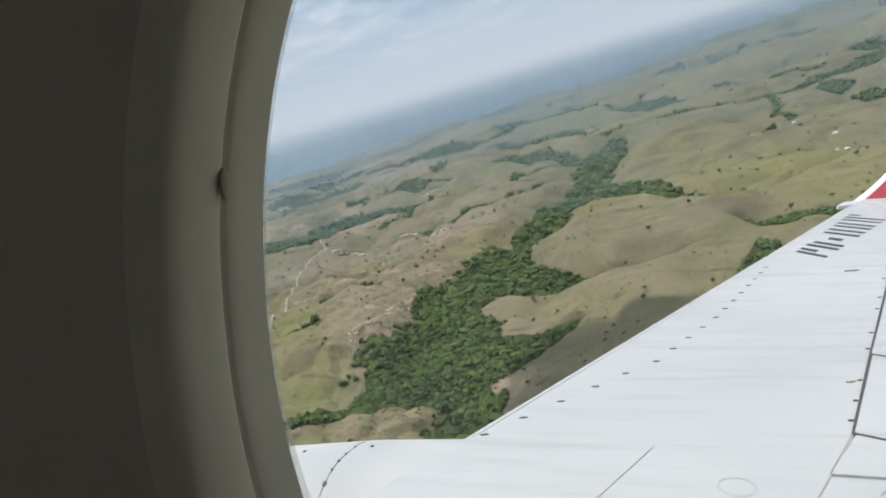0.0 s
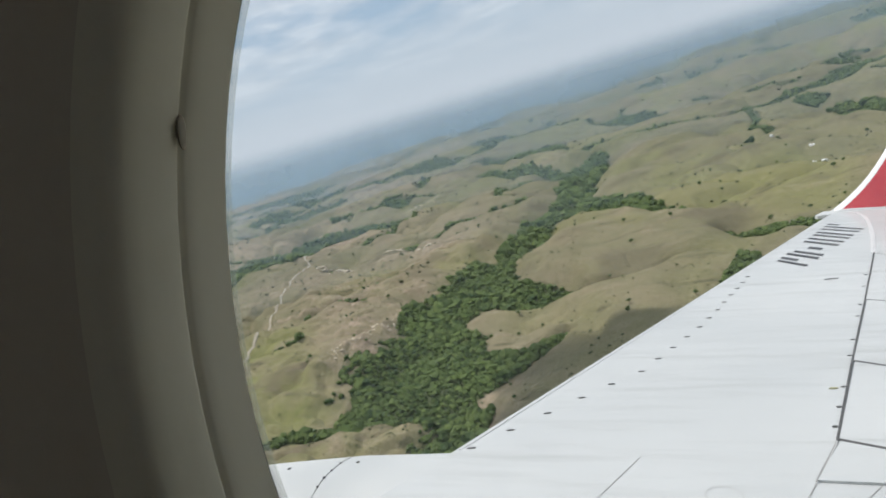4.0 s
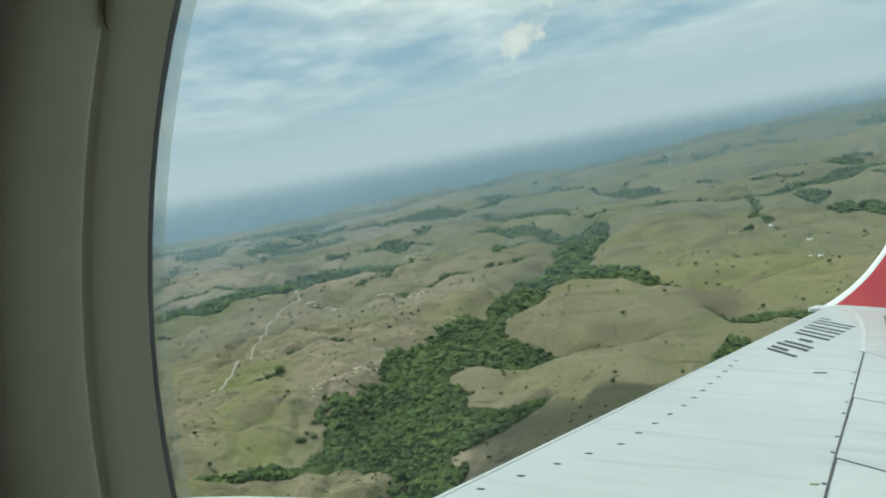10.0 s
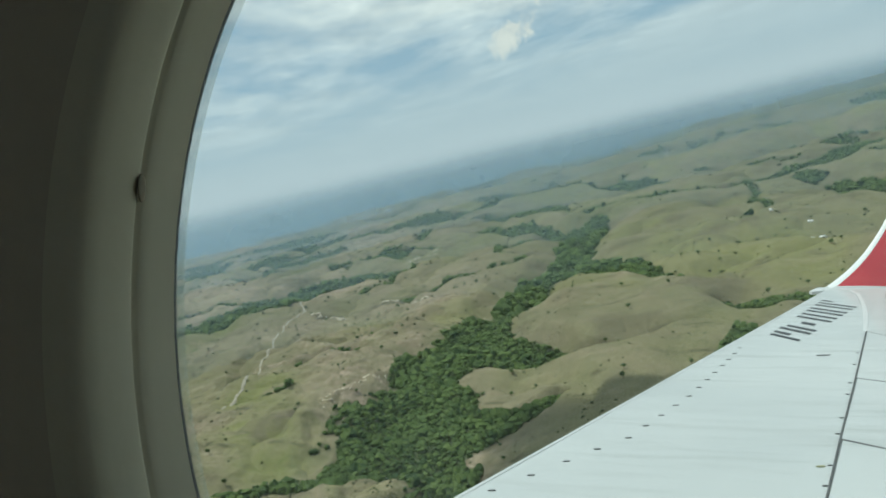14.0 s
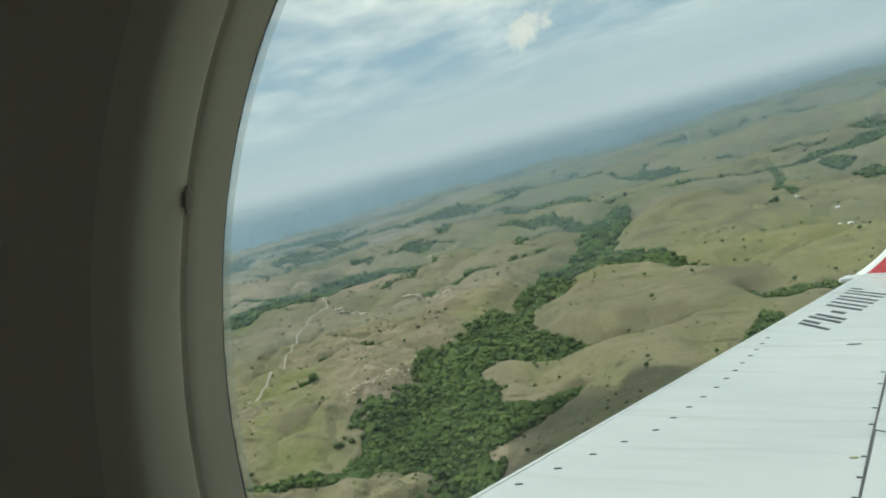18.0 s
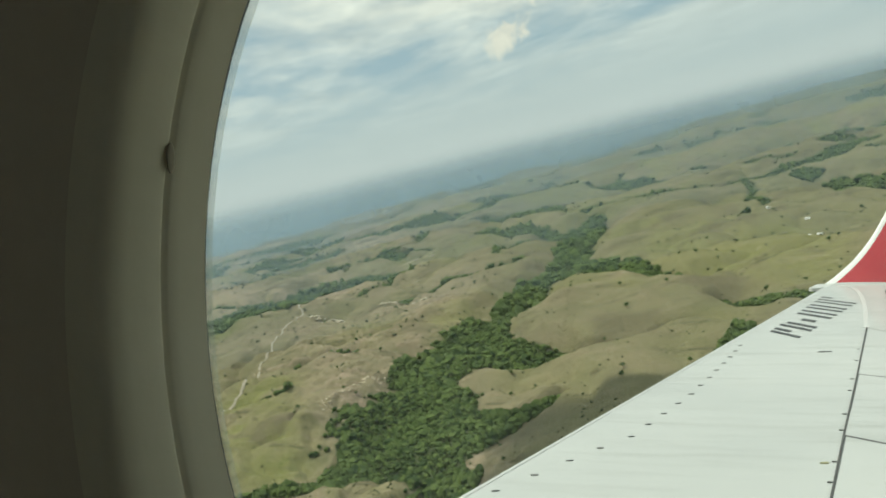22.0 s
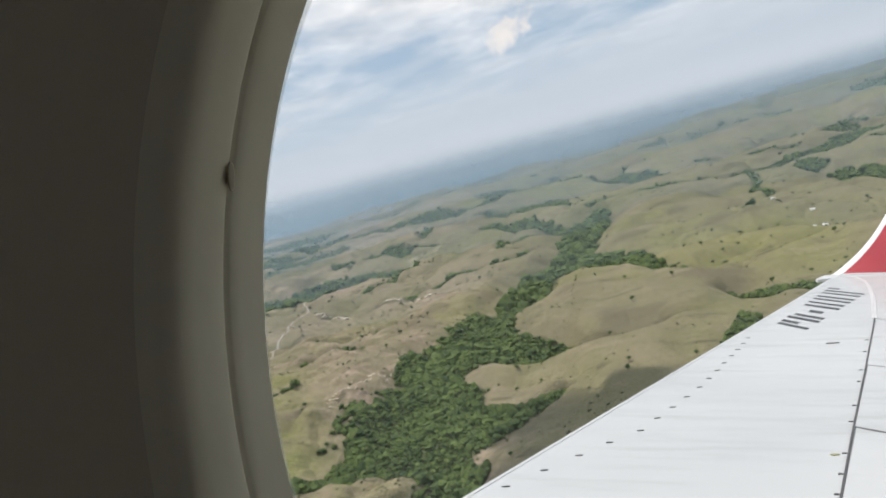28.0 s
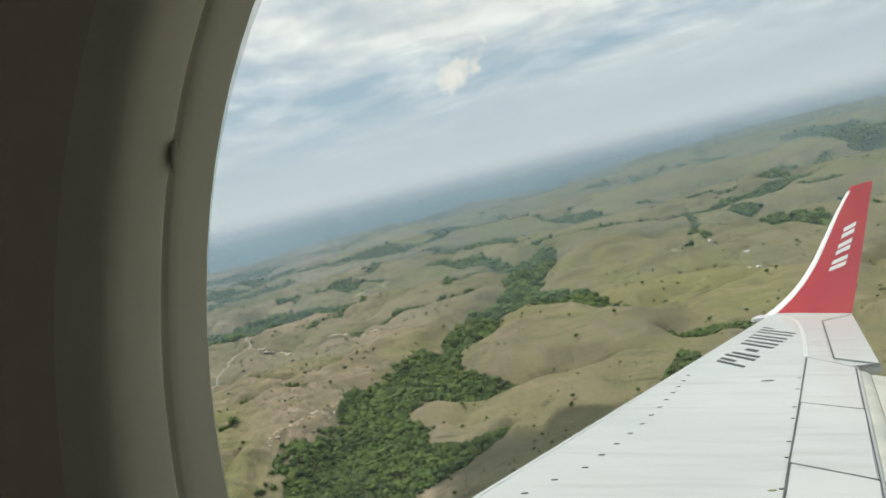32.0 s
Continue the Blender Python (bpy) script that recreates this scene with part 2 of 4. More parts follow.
def pane_mat():
    m = bpy.data.materials.new("smudged_veiled_acrylic")
    m.use_nodes = True
    nt = m.node_tree
    nt.nodes.clear()
    out = nt.nodes.new("ShaderNodeOutputMaterial")
    tr = nt.nodes.new("ShaderNodeBsdfTransparent")
    gl = node(nt, "ShaderNodeBsdfGlossy", Roughness=0.02)
    df = nt.nodes.new("ShaderNodeBsdfTranslucent")
    df.inputs[0].default_value = (0.8, 0.85, 0.9, 1)
    v = coords(nt)
    n = noise_tex(nt, v, 14.0, 4.0)
    # faint smudges over an even milky veil added to imitate haze
    smear_veil = ramp(nt, n, 0.40, 0.75, 0.035, 0.075)
    fr = node(nt, "ShaderNodeFresnel", IOR=1.3)
    m1, m2 = nt.nodes.new("ShaderNodeMixShader"), nt.nodes.new("ShaderNodeMixShader")
    link(nt, smear_veil, m1.inputs[0])
    link(nt, tr.outputs[0], m1.inputs[1])
    link(nt, df.outputs[0], m1.inputs[2])
    link(nt, maths(nt, "MULTIPLY", fr.outputs[0], 0.5), m2.inputs[0])
    link(nt, m1.outputs[0], m2.inputs[1])
    link(nt, gl.outputs[0], m2.inputs[2])
    link(nt, m2.outputs[0], out.inputs[0])
    return m


def edge_mat():
    m = bpy.data.materials.new("acrylic_pane_edge")
    m.use_nodes = True
    nt = m.node_tree
    nt.nodes.clear()
    out = nt.nodes.new("ShaderNodeOutputMaterial")
    tr = nt.nodes.new("ShaderNodeBsdfTransparent")
    df = nt.nodes.new("ShaderNodeBsdfTranslucent")
    df.inputs[0].default_value = (0.62, 0.67, 0.58, 1)
    m1 = nt.nodes.new("ShaderNodeMixShader")
    link(nt, ramp(nt, noise_tex(nt, coords(nt), 30.0), 0.3, 0.7, 0.16, 0.32), m1.inputs[0])
    link(nt, tr.outputs[0], m1.inputs[1])
    link(nt, df.outputs[0], m1.inputs[2])
    link(nt, m1.outputs[0], out.inputs[0])
    return m


def cloud_mat():
    m = bpy.data.materials.new("thin_cloud")
    m.use_nodes = True
    nt = m.node_tree
    b, out = nt.nodes["Principled BSDF"], nt.nodes["Material Output"]
    b.inputs["Base Color"].default_value, b.inputs["Roughness"].default_value = (0.85, 0.86, 0.88, 1), 1.0
    tr, m1 = nt.nodes.new("ShaderNodeBsdfTransparent"), nt.nodes.new("ShaderNodeMixShader")
    link(nt, ramp(nt, noise_tex(nt, coords(nt), 0.01, 4.0), 0.3, 0.7, 0.28, 0.50), m1.inputs[0])
    link(nt, tr.outputs[0], m1.inputs[1])
    link(nt, b.outputs[0], m1.inputs[2])
    link(nt, m1.outputs[0], out.inputs[0])
    return m


M_WING = wing_paint()
M_COWL = simple("matte_cowl_paint", (0.46, 0.48, 0.485), (0.55, 0.565, 0.565), 0.68, 0.9)
M_SEAM = simple("dark_sealant", (0.05, 0.05, 0.05), (0.10, 0.10, 0.10), 0.7)
M_JOINT = simple("grey_skin_joint", (0.27, 0.27, 0.27), (0.40, 0.40, 0.39), 0.6, 14.0)
M_MARK = simple("black_marking_paint", (0.025, 0.027, 0.03), (0.05, 0.05, 0.055), 0.5, 20)
M_RED = simple("red_winglet_paint", (0.43, 0.030, 0.042), (0.49, 0.042, 0.052), 0.24, 1.5, coat=0.6)
M_WHITE = simple("white_gloss_paint", (0.74, 0.75, 0.75), (0.82, 0.82, 0.82), 0.35, 2.0, coat=0.2)
M_SLAT = simple("leading_edge_paint", (0.56, 0.57, 0.57), (0.63, 0.64, 0.64), 0.35, 3.0)
M_FLAP = simple("weathered_flap_paint", (0.45, 0.46, 0.42), (0.60, 0.59, 0.53), 0.55, 2.4, bumpy=0.1)
M_AMBER = simple("ochre_label", (0.33, 0.30, 0.14), (0.22, 0.24, 0.13), 0.6)
M_BEZEL = simple("moulded_window_bezel", (0.79, 0.765, 0.63), (0.85, 0.825, 0.69), 0.55, 6.0, bumpy=0.15)
M_PANEL = simple("cabin_sidewall_plastic", (0.68, 0.63, 0.53), (0.74, 0.69, 0.59), 0.6, 5.0, bumpy=0.2)
M_GASKET = simple("black_rubber_gasket", (0.012, 0.013, 0.015), (0.022, 0.022, 0.025), 0.7)
# unseen lining, kept pale to bounce light onto the sidewall
M_CABIN = simple("cabin_lining", (0.74, 0.66, 0.54), (0.80, 0.72, 0.60), 0.8, 2.0)
M_CATCH = simple("worn_catch", (0.30, 0.27, 0.21), (0.40, 0.36, 0.28), 0.6, 60)
M_PANE, M_EDGE = pane_mat(), edge_mat()
M_TERRAIN = terrain_mat()
M_FOREST = leaf_mat("forest_leaves", (0.028, 0.054, 0.017), (0.140, 0.190, 0.056), (0.105, 0.152, 0.042))
M_SCRUB = leaf_mat("scrub_leaves", (0.070, 0.080, 0.036), (0.115, 0.120, 0.058), (0.095, 0.105, 0.048))
M_BARK = simple("tree_bark", (0.14, 0.11, 0.08), (0.20, 0.16, 0.12), 0.9, 3.0)
M_CLOUD = cloud_mat()
M_ROAD = simple("pale_limestone_track", (0.27, 0.24, 0.185), (0.36, 0.325, 0.255), 0.95, 0.3)
M_ROCK = simple("pale_limestone", (0.38, 0.33, 0.24), (0.52, 0.46, 0.35), 0.9, 0.4, bumpy=0.5, dist=0.3)
M_ROOF = simple("zinc_roof_sheet", (0.62, 0.62, 0.60), (0.74, 0.74, 0.72), 0.45, 0.8, metal=0.2)
M_WALLW = simple("whitewashed_wall", (0.66, 0.65, 0.61), (0.78, 0.77, 0.73), 0.8, 0.8)

# ---------------------------------------------------------------- mesh helpers


def finish(bm, name, mats, smooth=False):
    me = bpy.data.meshes.new(name)
    bm.to_mesh(me)
    bm.free()
    for m in mats if isinstance(mats, (list, tuple)) else [mats]:
        me.materials.append(m)
    if smooth:
        me.polygons.foreach_set("use_smooth", [True] * len(me.polygons))
    return me


def part(name, bm, mat, parent, label="", smooth=False):
    ob = new(name, finish(bm, name, mat, smooth))
    ob.parent = parent
    if label:
        tagged(ob, label)
    return ob


def grid_mesh(name, co, mat, smooth=True):
    """A sheet from an array of rows x columns x 3."""
    r, c, _ = co.shape
    idx = np.arange(r * c).reshape(r, c)
    quads = np.stack([idx[:-1, :-1], idx[:-1, 1:], idx[1:, 1:], idx[1:, :-1]], -1).reshape(-1, 4)
    return faces_mesh(name, co.reshape(-1, 3), quads, mat, smooth)


def faces_mesh(name, verts, faces, mat, smooth=True):
    me = bpy.data.meshes.new(name)
    n, k = faces.shape
    me.vertices.add(len(verts))
    me.vertices.foreach_set("co", np.ascontiguousarray(verts, dtype=np.float32).ravel())
    me.loops.add(n * k)
    me.loops.foreach_set("vertex_index", np.ascontiguousarray(faces, dtype=np.int32).ravel())
    me.polygons.add(n)
    me.polygons.foreach_set("loop_start", np.arange(n, dtype=np.int32) * k)
    me.polygons.foreach_set("loop_total", np.full(n, k, dtype=np.int32))
    me.polygons.foreach_set("use_smooth", np.full(n, smooth))
    me.update(calc_edges=True)
    me.materials.append(mat)
    return me


def slab(pts, thick, up=(0, 0, 1)):
    """A plate: a flat outline with thickness along up, edges bevelled."""
    bm = bmesh.new()
    up = Vector(up).normalized() * thick
    top = [bm.verts.new(Vector(p) + up) for p in pts]
    low = [bm.verts.new(Vector(p)) for p in pts]
    bm.faces.new(top)
    bm.faces.new(low[::-1])
    n = len(pts)
    for i in range(n):
        bm.faces.new((low[i], low[(i + 1) % n], top[(i + 1) % n], top[i]))
    bmesh.ops.recalc_face_normals(bm, faces=bm.faces)
    return bm


def strip(a, b, width, thick, up=(0, 0, 1)):
    a, b, up = Vector(a), Vector(b), Vector(up).normalized()
    s = (b - a).cross(up).normalized() * width / 2
    return slab([a - s, b - s, b + s, a + s], thick, up)


def loft(rings, closed=True, caps=True):
    bm = bmesh.new()
    vs = [[bm.verts.new(p) for p in r] for r in rings]
    n = len(rings[0])
    for a, b in zip(vs, vs[1:]):
        for i in range(n if closed else n - 1):
            bm.faces.new((a[i], a[(i + 1) % n], b[(i + 1) % n], b[i]))
    if caps and closed:
        bm.faces.new(vs[0][::-1])
        bm.faces.new(vs[-1])
    bmesh.ops.recalc_face_normals(bm, faces=bm.faces)
    return bm


# ---------------------------------------------------------------- the land
EYE = 250.0


def hash2(ix, iy, seed):
    h = (ix.astype(np.int64) * 374761393 + iy.astype(np.int64) * 668265263 + seed * 1442695041) & 0xFFFFFFFF
    h = ((h ^ (h >> 13)) * 1274126177) & 0xFFFFFFFF
    return ((h ^ (h >> 16)) & 0xFFFF) / 65535.0


def vnoise(x, y, seed=0):
    ix, iy = np.floor(x), np.floor(y)
    fx, fy = x - ix, y - iy
    fx, fy = fx * fx * fx * (fx * (fx * 6 - 15) + 10), fy * fy * fy * (fy * (fy * 6 - 15) + 10)
    a, b = hash2(ix, iy, seed), hash2(ix + 1, iy, seed)
    c, d = hash2(ix, iy + 1, seed), hash2(ix + 1, iy + 1, seed)
    return (a + (b - a) * fx) * (1 - fy) + (c + (d - c) * fx) * fy


def fbm(x, y, scale, octaves=4, seed=0, gain=0.5):
    s, amp, tot = 0.0, 1.0, 0.0
    for o in range(octaves):
        s = s + amp * vnoise(x / scale * 2 ** o + 17.3 * o, y / scale * 2 ** o - 9.1 * o, seed + o)
        tot += amp
        amp *= gain
    return s / tot


def near_line(x, y, line):
    """Distance to a polyline, and how far along it from 0 to 1."""
    best, along = np.full(np.shape(x), 1e9), np.zeros(np.shape(x))
    n = len(line) - 1
    for i, ((ax, ay), (bx, by)) in enumerate(zip(line, line[1:])):
        dx, dy = bx - ax, by - ay
        t = np.clip(((x - ax) * dx + (y - ay) * dy) / (dx * dx + dy * dy), 0, 1)
        d = np.hypot(x - ax - t * dx, y - ay - t * dy)
        along = np.where(d < best, (i + t) / n, along)
        best = np.minimum(best, d)
    return best, along


# wooded valleys: centre line with the wood's half width at each point, and depth
VALLEYS = [
    ([(430, 140, 26), (504, 200, 34), (560, 222, 50), (622, 272, 98), (700, 298, 104), (760, 280, 50), (800, 280, 44), (870, 284, 66), (935, 262, 76), (1010, 258, 56)], 34),
    ([(1010, 258, 56), (1050, 238, 46), (1141, 209, 46), (1274, 190, 40), (1373, 152, 38), (1545, 127, 44), (1780, 115, 66), (1923, 94, 56), (2150, 60, 26)], 30),
    ([(620, 215, 50), (655, 168, 34), (684, 128, 18), (704, 100, 7)], 24),
    ([(900, 225, 48), (871, 165, 36), (852, 110, 24), (840, 64, 14), (831, 36, 6)], 28),
    ([(1430, 120, 40), (1340, 50, 56), (1290, 8, 50), (1197, -34, 28), (1105, -80, 10)], 26),
    ([(548, 452, 8), (561, 426, 11), (572, 387, 16), (597, 342, 20), (630, 292, 30)], 16),
    ([(1400, 1200, 80), (1510, 1060, 105), (1640, 985, 120), (1760, 920, 125), (1840, 850, 100), (1820, 690, 56)], 18),
    ([(2330, 470, 50), (2230, 400, 66), (2140, 310, 60), (1960, 180, 34), (1900, 110, 40)], 24),
    ([(960, -112, 8), (930, -140, 20), (900, -168, 28), (872, -200, 20)], 10),
    ([(2120, -330, 30), (2186, -464, 50), (2212, -613, 58), (2344, -781, 66)], 30),
    ([(3050, 20, 60), (2900, -40, 90), (2632, -150, 70)], 24),
    ([(1830, -520, 40), (1720, -552, 62), (1600, -566, 46)], 30),
    ([(2700, -520, 90), (2850, -850, 130), (2650, -1150, 120)], 60),
    ([(2600, 1500, 70), (2900, 1350, 80), (3200, 1400, 60)], 20),
    ([(3000, 700, 60), (3250, 560, 80), (3350, 380, 50)], 22),
    ([(700, -60, 10), (745, -92, 20), (800, -110, 12)], 8),
]
# narrow scrubby gullies under the ledges: centre line with half widths, depth
GULLIES = [
    ([(1330, 665, 9), (1414, 586, 13), (1498, 485, 14), (1580, 360, 13), (1640, 240, 10)], 12),
    ([(1074, 630, 5), (1102, 512, 7), (1108, 400, 6)], 8),
    ([(838, 606, 3), (848, 500, 4)], 4),
    ([(2280, 900, 12), (2120, 640, 14), (2080, 480, 10)], 10),
    ([(980, 560, 4), (1010, 500, 6), (1000, 430, 4)], 6),
]
CREST = [(735, 430), (762, 412), (793, 389), (846, 358), (880, 338)]


def band(x, y, line):
    """Distance to a line over its half width, the least along it."""
    q = np.full(np.shape(x), 1e9)
    for (ax, ay, aw), (bx, by, bw) in zip(line, line[1:]):
        dx, dy = bx - ax, by - ay
        t = np.clip(((x - ax) * dx + (y - ay) * dy) / (dx * dx + dy * dy), 0, 1)
        q = np.minimum(q, np.hypot(x - ax - t * dx, y - ay - t * dy) / (aw + (bw - aw) * t))
    return q


def coast(az):
    """How far off the shore is put, by the bearing in degrees (0: straight out, positive: ahead), pulled in to camera
    range.
    """
    return 4880 + 50 * np.sin(az * 0.23) + 25 * np.sin(az * 0.9 + 1)


def blot(x, y, cx, cy, rx, ry):
    return np.exp(-((x - cx) / rx) ** 2 - ((y - cy) / ry) ** 2)


def ease(v):
    v = np.clip(v, 0, 1)
    return v * v * (3 - 2 * v)


def valley_fields(x, y):
    wood, carve = np.zeros(np.shape(x)), np.zeros(np.shape(x))
    wob = (fbm(x, y, 70, 3, 40) - 0.5) * 1.3 + (fbm(x, y, 17, 2, 44) - 0.5) * 0.5
    rib = (fbm(x, y, 120, 3, 47) - 0.5) * 1.6
    for line, depth in VALLEYS:
        q = band(x, y, line)
        carve = np.maximum(carve, depth * (1 - ease((q + rib - 0.55) / 1.9)))
        wood = np.maximum(wood, np.clip((1.0 + wob * 0.6 - q) * 4, 0, 1))
    for line, depth in GULLIES:
        q = band(x, y, line)
        carve = np.maximum(carve, depth * (1 - ease((q + rib * 0.5 - 0.3) / 2.4)))
        wood = np.maximum(wood, np.clip((0.75 + wob * 1.3 - q) * 3, 0, 1))
    # woods of their own in hollows further off
    far = np.hypot(x, y)
    hollow = np.clip((fbm(x, y, 420, 4, 71) - 0.64) * 22, 0, 1) * np.clip((far - 1500) / 500, 0, 1)
    strips = 1 - np.abs(2 * fbm(x + 90 * fbm(x, y, 300, 2, 74), y, 520, 3, 75) - 1)
    strips = np.clip((strips - 0.945) * 26, 0, 1) * np.clip((far - 1350) / 500, 0, 1) * np.clip((fbm(x, y, 260, 2, 77) - 0.42) * 9, 0, 1)
    hollow = np.maximum(hollow, strips)
    # the grassy knoll at the foot of the wood stays clear
    knoll = np.clip(2.2 * blot(x, y, 545, 285, 26, 46), 0, 1)
    return np.maximum(wood * (1 - knoll), hollow), carve * (1 - 0.55 * knoll) + 12 * hollow


def relief(x, y):
    """Sharp spurs and gullies, both from 0 to about 1."""
    spur = 1 - np.abs(2 * fbm(x + 25 + 30 * fbm(x, y, 90, 2, 31), y - 40, 150, 3, 25) - 1)
    gully = 1 - np.abs(2 * fbm(x + 60 * fbm(x, y, 200, 2, 30), y, 260, 3, 21) - 1)
    return spur, np.clip(gully - 0.72, 0, 1) / 0.28


def scarps(x, y):
    """Low broken ledges on the dry slopes, running fore and aft: their height and how near their lip is."""
    w = fbm(x, y, 130, 2, 93)
    a = fbm(x + 40 * w, y * 0.26, 52, 4, 95, 0.55)
    b = fbm(x + 30 * w, y * 0.30, 21, 3, 97, 0.55)
    where = np.clip((np.degrees(np.arctan2(y, x)) - 8) / 12, 0, 1) * np.clip((fbm(x, y, 190, 2, 99) - 0.34) * 5, 0, 1)
    return where * (6.5 * ease((a - 0.46) * 13) + 2.0 * ease((b - 0.46) * 11)), where * np.maximum(np.exp(-((a - 0.515) * 34) ** 2), 0.6 * np.exp(-((b - 0.52) * 26) ** 2))


def height(x, y):
    r = np.hypot(x, y)
    az = np.degrees(np.arctan2(y, x))
    wood, carve = valley_fields(x, y)
    spur, gully = relief(x, y)
    near = 1 - 0.45 * np.clip((1100 - r) / 400, 0, 1)
    roll = 34 * (fbm(x, y, 760, 3, 3) - 0.5) + 36 * (fbm(x, y, 300, 3, 9) - 0.5) + 11 * (fbm(x, y, 90, 3, 15) - 0.5)
    roll = (roll + 13 * (spur - 0.6)) * near
    h = roll - 20 * near * gully ** 1.4 * np.clip(1.4 - r / 3500, 0.2, 1) - carve
    rill = 1 - np.abs(2 * fbm(x + 14 * fbm(x, y, 40, 2, 36), y, 62, 3, 35) - 1)
    ahead = np.clip((az - 12) / 12, 0.25, 1)
    h = h + 3.0 * (fbm(x, y, 26, 3, 33) - 0.5) - 6.0 * ahead * np.clip(rill - 0.72, 0, 1) / 0.28
    h = h + scarps(x, y)[0] * (1 - np.clip(carve / 14, 0, 1)) * np.clip(1.35 - r / 3000, 0.25, 1)
    # the bare bluff over the wood
    d, _ = near_line(x, y, CREST)
    h = h + 19 * np.exp(-(d / 24) ** 2) * (0.7 + 0.6 * vnoise(x / 22, y / 22, 38))
    # far ground raised by bearing so its skyline fits the camera's view
    top = np.interp(az, [-46, -18, -14, -10, -6, 3, 18, 34, 60], [225, 205, 182, 170, 142, 90, 74, 40, 32])
    h = h + top * np.clip((r - 1500) / 3300, 0, 1) ** 1.35
    shore = np.clip((coast(az) - r) / 120, 0, 1)
    return h * shore - 6 * (1 - shore)


def build_ground():
    fan = np.radians(np.linspace(-46, 62, 660))
    rest = np.radians(np.linspace(62, 314, 64))[1:]
    ang = np.concatenate([fan, rest])
    rad = np.concatenate([60 * (340 / 60) ** np.linspace(0, 1, 30)[:-1], 340 * (4960 / 340) ** np.linspace(0, 1, 720)])
    R, T = np.meshgrid(rad, ang, indexing="ij")
    X, Y = R * np.cos(T), R * np.sin(T)
    Z = height(X, Y)
    me = grid_mesh("ground", np.stack([X, Y, Z], -1), M_TERRAIN)
    wood, carve = valley_fields(X, Y)
    az = np.degrees(T)
    # bare brown slopes ahead of the valley, smooth olive grass aft of it
    dry = np.clip((az - 9) / 9, 0.05, 1)
    soil = np.clip((fbm(X, Y, 330, 3, 51) - 0.38) * 5, 0, 1) * dry
    spur, gully = relief(X, Y)
    edge = (fbm(X, Y, 60, 3, 55) - 0.35) * 2.2
    soil = np.maximum(soil, np.clip((spur - 0.86) * 9, 0, 1) * np.clip(edge, 0, 1) * np.clip(dry, 0.15, 0.9))
    soil = np.maximum(soil, 0.38 * dry * np.clip((fbm(X, Y, 120, 3, 59) - 0.2) * 3, 0, 1))
    d, _ = near_line(X, Y, CREST)
    pink = 1.7 * np.exp(-(d / 58) ** 2) + 0.9 * blot(X, Y, 960, 430, 140, 110) + 0.9 * blot(X, Y, 1300, 470, 220, 190) + 0.5 * blot(X, Y, 560, 290, 50, 40)
    soil = np.clip(np.maximum(soil, pink * np.clip((fbm(X, Y, 70, 4, 57) - 0.34) * 5, 0.2, 1)), 0, 1)
    lip = scarps(X, Y)[1]
    soil = np.maximum(soil, 0.95 * lip)
    lush = np.clip((fbm(X, Y, 240, 3, 61) - 0.55) * 8, 0, 1) * (1 - soil)
    meadow = blot(X, Y, 735, 490, 60, 62) + blot(X, Y, 850, 560, 70, 60) + 0.9 * blot(X, Y, 640, 430, 40, 50) + 0.6 * blot(X, Y, 520, 420, 40, 40)
    meadow = meadow * np.clip((fbm(X, Y, 45, 3, 63) - 0.30) * 4, 0.2, 1)
    lush = np.clip(np.maximum(lush * 0.5, meadow * 1.15) + gully * 0.35, 0, 1)
    soil = soil * (1 - np.clip(meadow, 0, 1))
    # the far slopes ahead are tinted darker green, more so with distance
    far_tint = 0.46 * np.clip((fbm(X, Y, 300, 4, 65) - 0.36) * 4, 0, 1) * np.clip((R - 1200) / 700, 0, 1) * np.clip((az - 4) / 16, 0.4, 1)
    wood = np.maximum(wood, far_tint)
    att = me.color_attributes.new("cover", "FLOAT_COLOR", "POINT")
    col = np.stack([np.clip(wood * 0.9, 0, 1), soil, lush, np.ones_like(soil)], -1).reshape(-1, 4)
    att.data.foreach_set("color", col.astype(np.float32).ravel())
    tagged(new("ground", me), "rolling dry savanna hills with wooded valleys", "terrain", kind="structure")


